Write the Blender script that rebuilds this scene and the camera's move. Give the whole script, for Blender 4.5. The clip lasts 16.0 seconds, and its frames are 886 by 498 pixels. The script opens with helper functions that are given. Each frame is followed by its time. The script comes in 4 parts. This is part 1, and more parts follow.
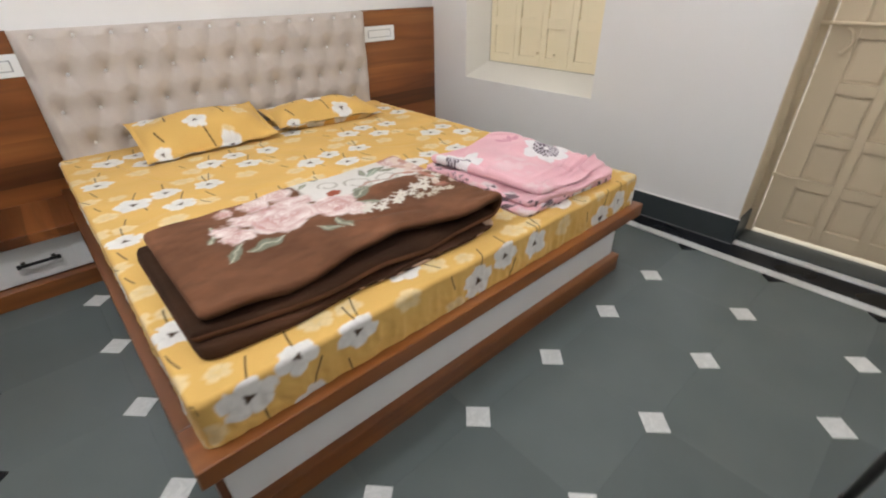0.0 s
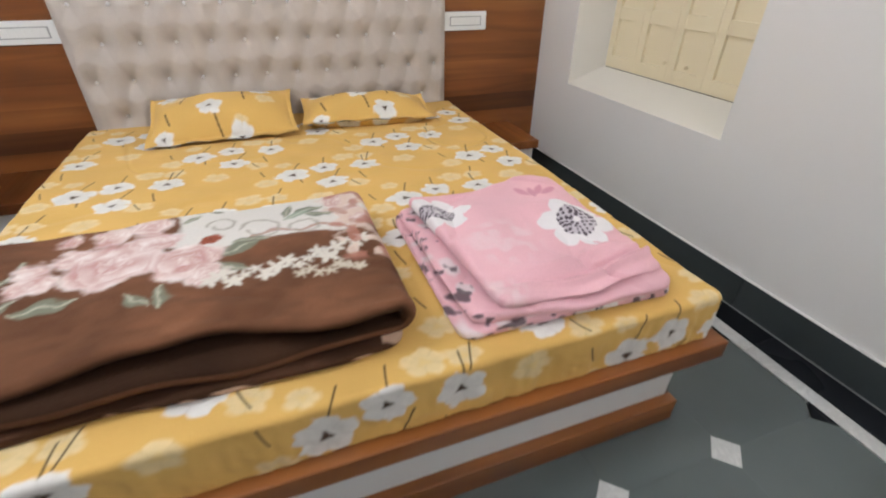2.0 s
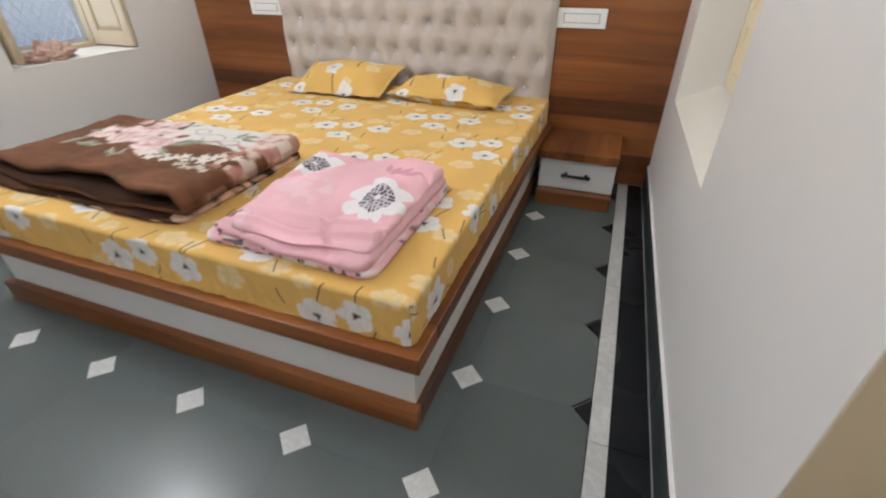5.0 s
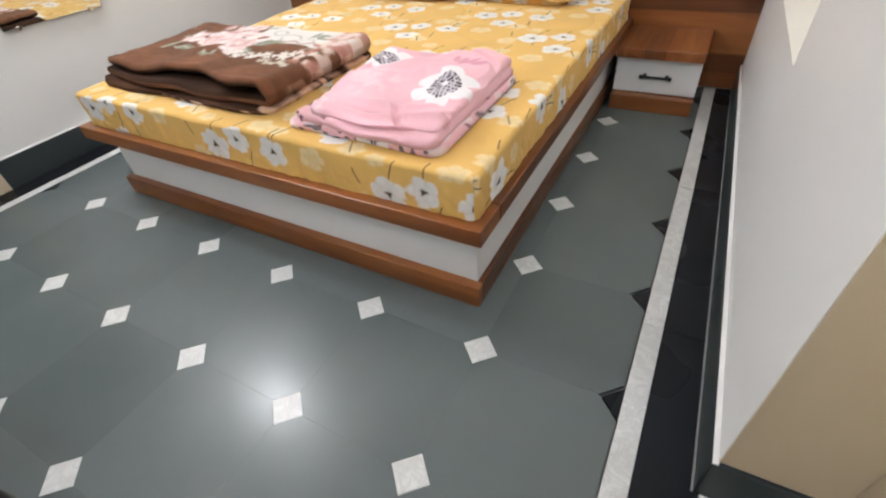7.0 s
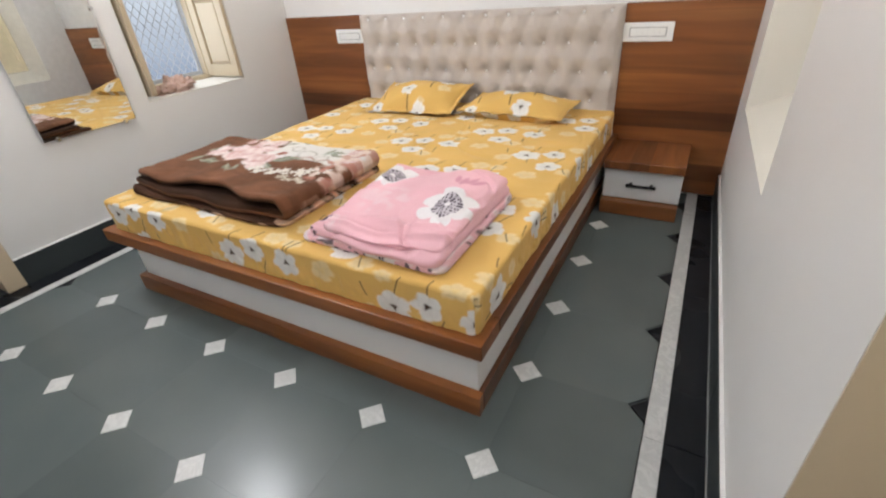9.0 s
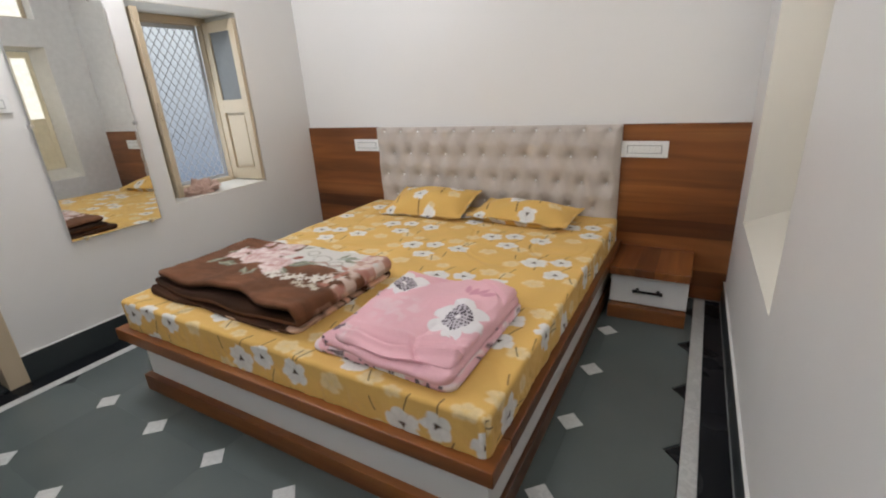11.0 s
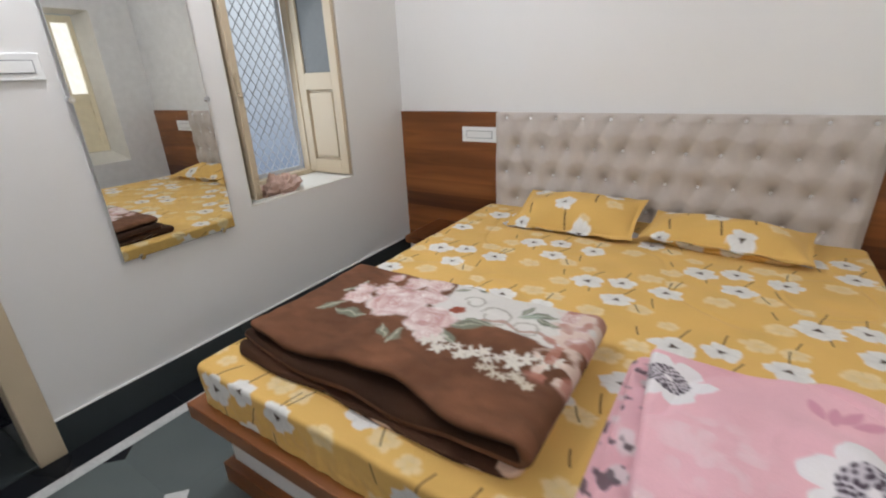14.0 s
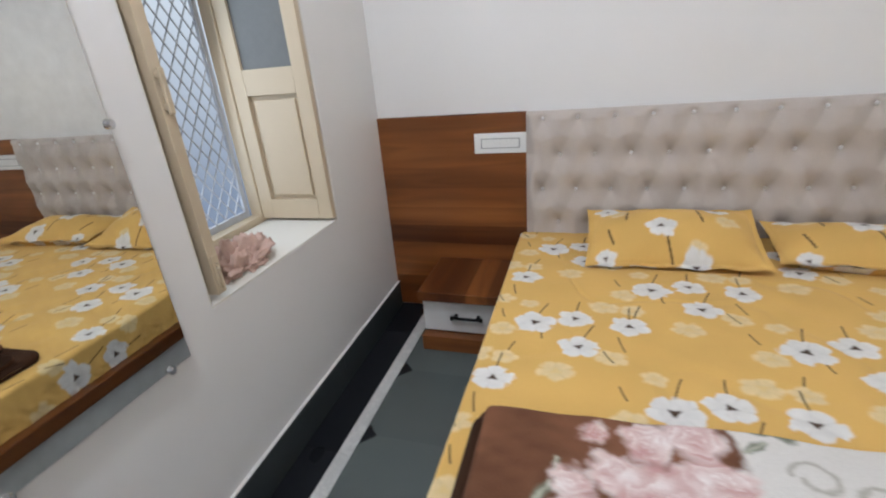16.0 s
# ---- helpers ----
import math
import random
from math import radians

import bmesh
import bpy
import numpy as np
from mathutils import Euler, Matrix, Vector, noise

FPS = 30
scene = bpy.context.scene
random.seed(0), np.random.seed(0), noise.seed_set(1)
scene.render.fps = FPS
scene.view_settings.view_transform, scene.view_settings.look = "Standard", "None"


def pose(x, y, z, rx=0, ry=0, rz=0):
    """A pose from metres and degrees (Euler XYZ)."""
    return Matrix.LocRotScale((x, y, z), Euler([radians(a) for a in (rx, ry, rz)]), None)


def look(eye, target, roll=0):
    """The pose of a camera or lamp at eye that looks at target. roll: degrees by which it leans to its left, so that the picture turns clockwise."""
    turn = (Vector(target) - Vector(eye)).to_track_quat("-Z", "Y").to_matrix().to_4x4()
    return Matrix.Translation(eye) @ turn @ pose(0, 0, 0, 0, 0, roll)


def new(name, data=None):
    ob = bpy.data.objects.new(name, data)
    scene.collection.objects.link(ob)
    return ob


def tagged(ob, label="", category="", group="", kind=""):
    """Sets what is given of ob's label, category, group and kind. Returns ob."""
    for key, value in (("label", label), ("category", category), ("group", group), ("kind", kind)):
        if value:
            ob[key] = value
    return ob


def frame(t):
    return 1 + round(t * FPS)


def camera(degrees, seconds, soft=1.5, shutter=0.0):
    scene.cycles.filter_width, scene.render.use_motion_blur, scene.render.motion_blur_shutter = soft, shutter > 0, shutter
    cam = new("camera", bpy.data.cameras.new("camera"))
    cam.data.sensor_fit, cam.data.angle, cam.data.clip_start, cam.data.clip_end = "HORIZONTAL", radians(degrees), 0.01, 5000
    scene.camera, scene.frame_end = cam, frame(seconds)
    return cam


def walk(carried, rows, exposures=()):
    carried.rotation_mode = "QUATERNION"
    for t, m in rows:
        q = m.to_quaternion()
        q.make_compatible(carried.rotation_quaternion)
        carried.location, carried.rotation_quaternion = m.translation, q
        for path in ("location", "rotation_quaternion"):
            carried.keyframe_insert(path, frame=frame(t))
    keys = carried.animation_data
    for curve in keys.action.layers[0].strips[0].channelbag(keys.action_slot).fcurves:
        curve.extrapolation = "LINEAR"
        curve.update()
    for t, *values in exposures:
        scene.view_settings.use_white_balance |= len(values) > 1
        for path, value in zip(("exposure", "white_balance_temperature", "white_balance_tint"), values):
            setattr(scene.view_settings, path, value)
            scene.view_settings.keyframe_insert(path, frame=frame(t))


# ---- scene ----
cam = camera(89.0, 16.0, soft=2.0, shutter=0.4)
EXPOSURES = [(0.0, 0.04, 6500, 10), (1.5, -0.03, 6450, 10), (3.2, -0.04, 6050, 10), (5.3, 0.10, 6400, 10), (6.0, 0.40, 6350, 10), (7.5, 0.50, 6350, 10), (8.0, 0.68, 6350, 10), (9.0, 0.19, 6450, 10), (9.7, -0.10, 6450, 10), (12.0, -0.35, 6450, 10), (13.0, -0.34, 6400, 10), (14.5, -0.30, 6200, 10), (16.0, -0.30, 6050, 10)]
PATH = [
    (0, (-1.988, -0.672, 1.257), (-0.836, 0.601, 0.231), -0.6),
    (0.5, (-1.748, -0.619, 1.241), (-0.68, 0.724, 0.213), 1.9),
    (1, (-1.522, -0.616, 1.224), (-0.633, 0.84, 0.181), 0.1),
    (1.5, (-1.293, -0.629, 1.25), (-0.613, 0.918, 0.18), 1.4),
    (2, (-1.081, -0.464, 1.224), (-0.491, 1.115, 0.149), 0.6),
    (2.5, (-0.895, -0.309, 1.231), (-0.444, 1.31, 0.148), -0.7),
    (3, (-0.61, -0.28, 1.236), (-0.419, 1.378, 0.134), 0.8),
    (3.2, (-0.518, -0.288, 1.227), (-0.391, 1.379, 0.129), 0.7),
    (5.3, (0.364, -0.687, 1.207), (-0.337, 0.839, 0.121), -1.2),
    (5.5, (0.376, -0.726, 1.189), (-0.38, 0.74, 0.059), -2.4),
    (6, (0.372, -0.754, 1.159), (-0.46, 0.609, -0.046), -4.7),
    (6.5, (0.373, -0.748, 1.14), (-0.432, 0.568, -0.132), -5.2),
    (7, (0.372, -0.75, 1.133), (-0.43, 0.535, -0.172), -5.9),
    (7.5, (0.368, -0.738, 1.096), (-0.372, 0.432, -0.347), -6.8),
    (8, (0.367, -0.739, 1.105), (-0.388, 0.452, -0.313), -6.9),
    (8.5, (0.368, -0.754, 1.201), (-0.477, 0.632, 0.032), -5.6),
    (9, (0.371, -0.754, 1.264), (-0.503, 0.725, 0.24), -4.6),
    (9.5, (0.372, -0.76, 1.318), (-0.534, 0.804, 0.463), -4.4),
    (9.7, (0.375, -0.76, 1.323), (-0.542, 0.831, 0.529), -4.4),
    (11.8, (0.293, -0.744, 1.373), (-0.687, 0.865, 0.702), -2.6),
    (12, (0.247, -0.742, 1.359), (-0.737, 0.865, 0.688), -2.3),
    (12.5, (0.042, -0.746, 1.374), (-0.954, 0.854, 0.704), -3.8),
    (13, (-0.134, -0.716, 1.351), (-1.128, 0.882, 0.675), -4.3),
    (13.5, (-0.355, -0.564, 1.342), (-1.379, 1.002, 0.635), -4.4),
    (14, (-0.62, -0.412, 1.327), (-1.655, 1.136, 0.598), -2.6),
    (14.5, (-0.948, -0.333, 1.338), (-1.777, 1.323, 0.583), -3.4),
    (15, (-1.167, -0.236, 1.315), (-1.829, 1.496, 0.564), -2.2),
    (15.5, (-1.409, -0.073, 1.322), (-2.038, 1.668, 0.567), -3.2),
    (16, (-1.674, 0.038, 1.325), (-2.252, 1.793, 0.561), -5.0),
]
walk(cam, [(t, look(eye, target, roll)) for t, eye, target, roll in PATH], EXPOSURES)

# ---- world and light ----
world = bpy.data.worlds.new("world")
scene.world = world
world.use_nodes = True
sky = world.node_tree.nodes.new("ShaderNodeTexSky")
sky.sky_type, sky.sun_disc, sky.sun_elevation, sky.sun_rotation = "NISHITA", False, radians(40), radians(120)
world.node_tree.links.new(sky.outputs[0], world.node_tree.nodes["Background"].inputs[0])
world.node_tree.nodes["Background"].inputs[1].default_value = 0.08
scene.view_settings.exposure = 0.0


def lamp(name, kind, place, power, colour, **more):
    data = bpy.data.lights.new(name, kind)
    data.energy, data.color = power, colour
    if "size" in more:
        data.shape, data.size, data.size_y = "RECTANGLE", more["size"][0], more["size"][1]
    if "radius" in more:
        data.shadow_soft_size = more["radius"]
    ob = new(name, data)
    ob.matrix_world = place
    return tagged(ob, kind="structure")


# the bulb high on the mirror wall, daylight in the two windows, a second bulb on the wall behind
lamp("bulb_light", "POINT", pose(-2.26, 0.38, 2.50), 54, (0.965, 0.965, 1.0), radius=0.05)
lamp("rear_bulb_light", "POINT", pose(0.1, -1.62, 2.60), 32, (0.965, 0.965, 1.0), radius=0.05)
lamp("window_daylight", "AREA", look((-3.06, 1.32, 1.3), (0, 1.32, 1.0)), 3.5, (0.80, 0.90, 1.0), size=(0.55, 1.0))
lamp("shutter_daylight", "AREA", look((0.745, 1.22, 1.55), (-1, 1.0, 1.3)), 3.5, (1.0, 0.97, 0.92), size=(0.5, 0.5))

# ---- materials ----
class Nodes:
    """A small wrapper to write node trees in short lines."""

    def __init__(self, name):
        self.material = bpy.data.materials.new(name)
        self.material.use_nodes = True
        self.tree = self.material.node_tree
        self.shader = self.tree.nodes["Principled BSDF"]
        self.coord = self.tree.nodes.new("ShaderNodeTexCoord")

    def add(self, kind, **values):
        node = self.tree.nodes.new(kind)
        for key, value in values.items():
            node.inputs[key.replace("_", " ")].default_value = value
        return node

    def link(self, a, b):
        self.tree.links.new(a, b)

    def mapped(self, scale=(1, 1, 1), source="Object"):
        m = self.tree.nodes.new("ShaderNodeMapping")
        m.inputs["Scale"].default_value = scale
        self.link(self.coord.outputs[source], m.inputs["Vector"])
        return m.outputs[0]

    def noise(self, scale, detail=4.0, rough=0.55, stretch=(1, 1, 1), source="Object", warp=0.0):
        n = self.add("ShaderNodeTexNoise", Scale=scale, Detail=detail, Roughness=rough, Distortion=warp)
        if source == "World":
            self.link(self.tree.nodes.new("ShaderNodeNewGeometry").outputs["Position"], n.inputs["Vector"])
        else:
            self.link(self.mapped(stretch, source), n.inputs["Vector"])
        return n.outputs["Fac"]

    def ramp(self, fac, stops):
        r = self.tree.nodes.new("ShaderNodeValToRGB")
        while len(r.color_ramp.elements) < len(stops):
            r.color_ramp.elements.new(0.5)
        for e, (p, c) in zip(r.color_ramp.elements, stops):
            e.position, e.color = p, (*c, 1) if len(c) == 3 else c
        self.link(fac, r.inputs[0])
        return r.outputs[0]

    def mix(self, fac, a, b, how="MIX"):
        m = self.tree.nodes.new("ShaderNodeMix")
        m.data_type, m.blend_type = "RGBA", how
        for value, i in ((fac, 0), (a, 6), (b, 7)):
            if isinstance(value, bpy.types.NodeSocket):
                self.link(value, m.inputs[i])
            else:
                m.inputs[i].default_value = value if i == 0 else (*value, 1)
        return m.outputs[2]

    def math(self, how, a, b=0.0):
        m = self.tree.nodes.new("ShaderNodeMath")
        m.operation = how
        for value, i in ((a, 0), (b, 1)):
            if isinstance(value, bpy.types.NodeSocket):
                self.link(value, m.inputs[i])
            else:
                m.inputs[i].default_value = value
        return m.outputs[0]

    def bump(self, height, strength, distance=0.002):
        b = self.add("ShaderNodeBump", Strength=strength, Distance=distance)
        self.link(height, b.inputs["Height"])
        self.link(b.outputs[0], self.shader.inputs["Normal"])

    def colour(self, c):
        if isinstance(c, bpy.types.NodeSocket):
            self.link(c, self.shader.inputs["Base Color"])
        else:
            self.shader.inputs["Base Color"].default_value = (*c, 1)

    def set(self, **values):
        for key, value in values.items():
            socket = self.shader.inputs[key.replace("_", " ")]
            if isinstance(value, bpy.types.NodeSocket):
                self.link(value, socket)
            else:
                socket.default_value = value

    def island_random(self):
        return self.tree.nodes.new("ShaderNodeObjectInfo").outputs["Random"]


def paint(name, base, rough=0.45, mottled=0.04, source="Object"):
    n = Nodes(name)
    big, fine = n.noise(1.3, 4, 0.6, source=source), n.noise(220, 2, 0.5, source=source)
    dark = tuple(c * (1 - mottled) for c in base)
    n.colour(n.mix(big, dark, base))
    n.set(Roughness=n.math("ADD", n.math("MULTIPLY", n.noise(6, 3, source=source), 0.12), rough - 0.06))
    n.bump(fine, 0.05, 0.0012)
    return n.material


WALL = paint("wall_paint", (0.79, 0.782, 0.765), 0.36)
CEILING = paint("ceiling_paint", (0.82, 0.81, 0.79), 0.7)
CREAM = paint("cream_enamel", (0.60, 0.495, 0.345), 0.38, 0.08)
REVEAL = paint("cream_plaster", (0.70, 0.675, 0.61), 0.6)
PALE_CREAM = paint("pale_cream_enamel", (0.88, 0.785, 0.56), 0.4, 0.05)
WHITE_LAMINATE = paint("white_laminate", (0.74, 0.745, 0.74), 0.42, 0.03)
PLASTIC = paint("white_plastic", (0.80, 0.81, 0.80), 0.22, 0.02)
PLASTIC_GREY = paint("grey_plastic", (0.30, 0.31, 0.32), 0.35, 0.03)
# the gloom of the unlit side room is put into this wall colour
DARK_ROOM = paint("unlit_room_tone", (0.10, 0.09, 0.085), 0.7)


def wood_material(name, axis=0):
    """Walnut-toned laminate: long streaks along one axis, in board-wide bands of differing tone."""
    n = Nodes(name)
    long = [4.2, 4.2, 4.2]
    long[axis] = 0.32
    band = [9.5, 9.5, 9.5]
    band[axis] = 0.9
    streak = n.noise(1.5, 5, 0.5, tuple(long), warp=0.15)
    fine = n.noise(11, 5, 0.6, tuple(long))
    bands = n.noise(1.0, 1.5, 0.5, tuple(band))
    sep = n.tree.nodes.new("ShaderNodeSeparateXYZ")
    n.link(n.coord.outputs["Object"], sep.inputs[0])
    across = n.math("ADD", n.math("MULTIPLY", sep.outputs[2 if axis == 0 else 0], 9.7), n.math("MULTIPLY", n.noise(2.0, 2, 0.5), 0.10))
    plank = n.tree.nodes.new("ShaderNodeTexWhiteNoise")
    plank.noise_dimensions = "1D"
    n.link(n.math("FLOOR", across), plank.inputs["W"])
    tone = n.ramp(streak, [(0.22, (0.130, 0.039, 0.009)), (0.45, (0.215, 0.071, 0.017)), (0.62, (0.300, 0.110, 0.029)), (0.8, (0.42, 0.180, 0.056))])
    tone = n.mix(n.math("MULTIPLY", fine, 0.22), tone, (0.12, 0.036, 0.013))
    tone = n.mix(1.0, tone, n.ramp(bands, [(0.34, (0.70, 0.66, 0.62)), (0.47, (0.95, 0.92, 0.88)), (0.53, (0.78, 0.75, 0.72)), (0.66, (1.10, 1.10, 1.08))]), "MULTIPLY")
    tone = n.mix(1.0, tone, n.ramp(plank.outputs["Value"], [(0.0, (0.52, 0.47, 0.44)), (0.35, (0.80, 0.76, 0.72)), (0.65, (1.0, 0.99, 0.98)), (1.0, (1.30, 1.36, 1.40))]), "MULTIPLY")
    n.colour(tone)
    n.set(Roughness=n.math("ADD", n.math("MULTIPLY", fine, 0.2), 0.22))
    n.bump(fine, 0.08, 0.001)
    return n.material


WOOD = wood_material("walnut_laminate", 0)
WOOD_DEEP = wood_material("walnut_laminate_deep", 1)


def stone_material(name, low, high, rough, vein=None, scale=3.0, varied=0.13, gloss=0.5):
    n = Nodes(name)
    cloud = n.noise(scale, 2, 0.45, source="World")
    tone = n.mix(cloud, low, high)
    if vein:
        line = n.ramp(n.noise(scale * 4, 7, 0.65, source="World", warp=1.5), [(0.40, (0, 0, 0)), (0.5, (1, 1, 1)), (0.60, (0, 0, 0))])
        tone = n.mix(n.math("MULTIPLY", line, 0.45), tone, vein)
    shade = n.math("ADD", n.math("MULTIPLY", n.island_random(), 2 * varied), 1 - varied)
    n.colour(n.mix(1.0, tone, n.ramp(shade, [(0.0, (0, 0, 0)), (1.0, (1, 1, 1))]), "MULTIPLY"))
    smear = n.noise(1.8, 3, 0.5, source="World", warp=0.4)
    n.set(Roughness=n.math("ADD", n.math("MULTIPLY", smear, 0.07), rough - 0.035), Specular_IOR_Level=gloss)
    return n.material


KOTA = stone_material("kota_stone", (0.092, 0.113, 0.114), (0.128, 0.149, 0.147), 0.25, gloss=0.36)
MARBLE = stone_material("white_marble", (0.50, 0.51, 0.50), (0.76, 0.765, 0.75), 0.34, (0.40, 0.41, 0.41), 4.0, 0.06)
BLACK_STONE = stone_material("black_granite", (0.008, 0.009, 0.011), (0.016, 0.018, 0.022), 0.28, gloss=0.12)
SKIRT_STONE = stone_material("dark_skirting_stone", (0.036, 0.044, 0.046), (0.052, 0.062, 0.065), 0.33, gloss=0.22)
GROUT = paint("grout", (0.12, 0.13, 0.13), 0.6)
JOINT = paint("cement_joint", (0.26, 0.27, 0.27), 0.7, 0.3)


def printed(name, rough=0.85, weave=900.0, fuzz=0.0, bump=0.25):
    """Cloth whose print is kept in the mesh's colour layer, with a woven grain over it."""
    n = Nodes(name)
    layer = n.tree.nodes.new("ShaderNodeVertexColor")
    layer.layer_name = "print"
    grain = n.noise(weave, 2, 0.5)
    worn = n.noise(9, 4, 0.6)
    tone = n.mix(n.math("MULTIPLY", grain, 0.22), layer.outputs[0], (0.05, 0.03, 0.02), "MIX")
    tone = n.mix(n.math("MULTIPLY", worn, 0.12), tone, (0.85, 0.80, 0.72), "MULTIPLY")
    n.colour(tone)
    n.set(Roughness=rough, Specular_IOR_Level=0.12, Sheen_Weight=fuzz, Sheen_Roughness=0.4)
    n.bump(n.math("ADD", grain, n.math("MULTIPLY", n.noise(35, 4, 0.6), 1.5)), bump, 0.003)
    return n.material


COTTON = printed("printed_cotton", 0.75, 700, 0.1)
MINK = printed("plush_mink", 0.9, 260, 0.02, 0.6)
FLEECE = printed("printed_fleece", 0.9, 320, 0.15, 0.5)


def upholstery():
    n = Nodes("beige_velvet")
    a, b = n.noise(14, 5, 0.6), n.noise(420, 2, 0.5)
    n.colour(n.mix(b, n.mix(a, (0.37, 0.325, 0.285), (0.49, 0.435, 0.39)), (0.56, 0.505, 0.46)))
    n.set(Roughness=0.8, Sheen_Weight=0.35, Sheen_Roughness=0.35)
    n.bump(b, 0.25, 0.002)
    return n.material


VELVET = upholstery()


def plain(name, colour, rough, metal=0.0, **more):
    n = Nodes(name)
    n.colour(n.mix(n.noise(40, 3), tuple(0.8 * c for c in colour), colour))
    n.set(Roughness=rough, Metallic=metal, **more)
    return n.material


CRYSTAL = plain("crystal", (0.96, 0.96, 0.97), 0.30, 0.85)
BLACK_METAL = plain("black_metal", (0.025, 0.024, 0.024), 0.35, 0.6)
CHROME = plain("chrome", (0.75, 0.76, 0.78), 0.15, 1.0)
MIRROR = plain("mirror_silver", (0.86, 0.88, 0.87), 0.01, 1.0)
GRILLE = plain("blue_grey_grille", (0.62, 0.66, 0.72), 0.5, 0.0)
DARK_TUBE = plain("dark_tube", (0.06, 0.055, 0.05), 0.4, 0.3)
FROSTED = plain("frosted_grey_glass", (0.17, 0.175, 0.17), 0.45)
CLOTH_PINK = plain("dusty_cloth", (0.58, 0.40, 0.33), 0.9)


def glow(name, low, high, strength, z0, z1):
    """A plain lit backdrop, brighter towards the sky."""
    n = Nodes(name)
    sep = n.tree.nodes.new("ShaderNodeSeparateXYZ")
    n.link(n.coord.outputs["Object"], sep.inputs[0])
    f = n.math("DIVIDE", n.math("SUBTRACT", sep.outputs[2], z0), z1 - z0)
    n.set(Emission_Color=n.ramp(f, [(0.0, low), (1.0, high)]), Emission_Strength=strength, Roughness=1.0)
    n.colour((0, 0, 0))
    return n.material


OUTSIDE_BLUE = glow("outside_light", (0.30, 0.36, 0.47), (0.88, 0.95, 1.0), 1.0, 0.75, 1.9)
OUTSIDE_WHITE = glow("outside_sun", (1.0, 0.93, 0.80), (1.0, 0.96, 0.88), 1.7, 0.0, 2.5)

# ---- building helpers ----
def box(bm, x0, x1, y0, y1, z0, z1, bevel=0.0):
    made = bmesh.ops.create_cube(bm, size=1.0)["verts"]
    for v in made:
        v.co = Vector(((x0 + x1) / 2 + v.co.x * (x1 - x0), (y0 + y1) / 2 + v.co.y * (y1 - y0), (z0 + z1) / 2 + v.co.z * (z1 - z0)))
    if bevel:
        edges = {e for v in made for e in v.link_edges}
        bmesh.ops.bevel(bm, geom=list(edges), offset=bevel, segments=2, profile=0.5, affect="EDGES")
    return bm


def boxes(*rows, bevel=0.0):
    bm = bmesh.new()
    for row in rows:
        box(bm, *row, bevel=bevel)
    return bm


def rod(bm, a, b, radius, sides=10):
    a, b = Vector(a), Vector(b)
    turn = (b - a).to_track_quat("Z", "Y").to_matrix().to_4x4()
    bmesh.ops.create_cone(bm, cap_ends=True, segments=sides, radius1=radius, radius2=radius, depth=(b - a).length,
                          matrix=Matrix.Translation((a + b) / 2) @ turn)
    return bm


def mesh_of(name, bm, material, smooth=False):
    data = bpy.data.meshes.new(name)
    bm.to_mesh(data)
    bm.free()
    data.materials.append(material)
    if smooth:
        data.polygons.foreach_set("use_smooth", [True] * len(data.polygons))
    return data


def part(name, bm, material, parent=None, label="", smooth=False, at=None):
    data = bm if isinstance(bm, bpy.types.Mesh) else mesh_of(name, bm, material, smooth)
    ob = new(name, data)
    ob.parent = parent
    if at is not None:
        ob.matrix_basis = at
    return tagged(ob, label) if label else ob


def thing(name, label, category, at=None, group="", kind=""):
    ob = new(name)
    if at is not None:
        ob.matrix_basis = at
    return tagged(ob, label, category, group, kind)


def structure(name, bm, material, label, category, at=None, smooth=False):
    return tagged(part(name, bm, material, at=at, smooth=smooth), label, category, kind="structure")


# the two side walls lean a degree from square to the head wall
SKEW = 1.1
RIGHT = pose(0.613, -0.10, 0, 0, 0, SKEW)
LEFT = pose(-2.650, 0.0, 0, 0, 0, SKEW)
HEAD, BACK, TOP = 2.25, -1.75, 3.0

# ---- the room ----
structure("wall_north", boxes((-2.75, 0.62, HEAD, HEAD + 0.25, 0, TOP)), WALL, "off-white painted wall behind the headboard", "wall")
structure("wall_south", boxes((-2.75, 0.95, BACK - 0.25, BACK, 0, TOP)), WALL, "plain off-white painted wall", "wall")
structure("wall_east", boxes((0, 0.25, -0.045, 0.92, 0, TOP), (0, 0.25, 0.92, 1.985, 0, 0.622), (0, 0.25, 0.92, 1.985, 2.0, 2.27),
                             (0, 0.25, 0.92, 1.985, 2.62, TOP), (0, 0.25, 1.985, 2.44, 0, TOP), (0, 0.25, -1.0, -0.045, 2.05, TOP),
                             (0, 0.25, -1.75, -1.0, 0, TOP)), WALL, "off-white painted wall with a shuttered window and a doorway", "wall", RIGHT)
structure("wall_west", boxes((-0.42, 0, -1.85, -1.06, 0, TOP), (-0.42, 0, -1.06, -0.10, 2.08, TOP), (-0.42, 0, -0.10, 0.914, 0, TOP),
                             (-0.42, 0, 0.914, 1.684, 0, 0.728), (-0.42, 0, 0.914, 1.684, 1.945, TOP), (-0.42, 0, 1.684, 2.32, 0, TOP)),
          WALL, "off-white painted wall with a mirror and a deep window", "wall", LEFT)
structure("ceiling", boxes((-3.2, 1.0, BACK - 0.2, HEAD + 0.2, TOP, TOP + 0.15)), CEILING, "plain white painted ceiling", "ceiling")
structure("floor", boxes((-3.9, 1.2, BACK - 0.2, HEAD + 0.2, -0.12, -0.012)), GROUT, "grey stone floor with white square inlays", "floor")
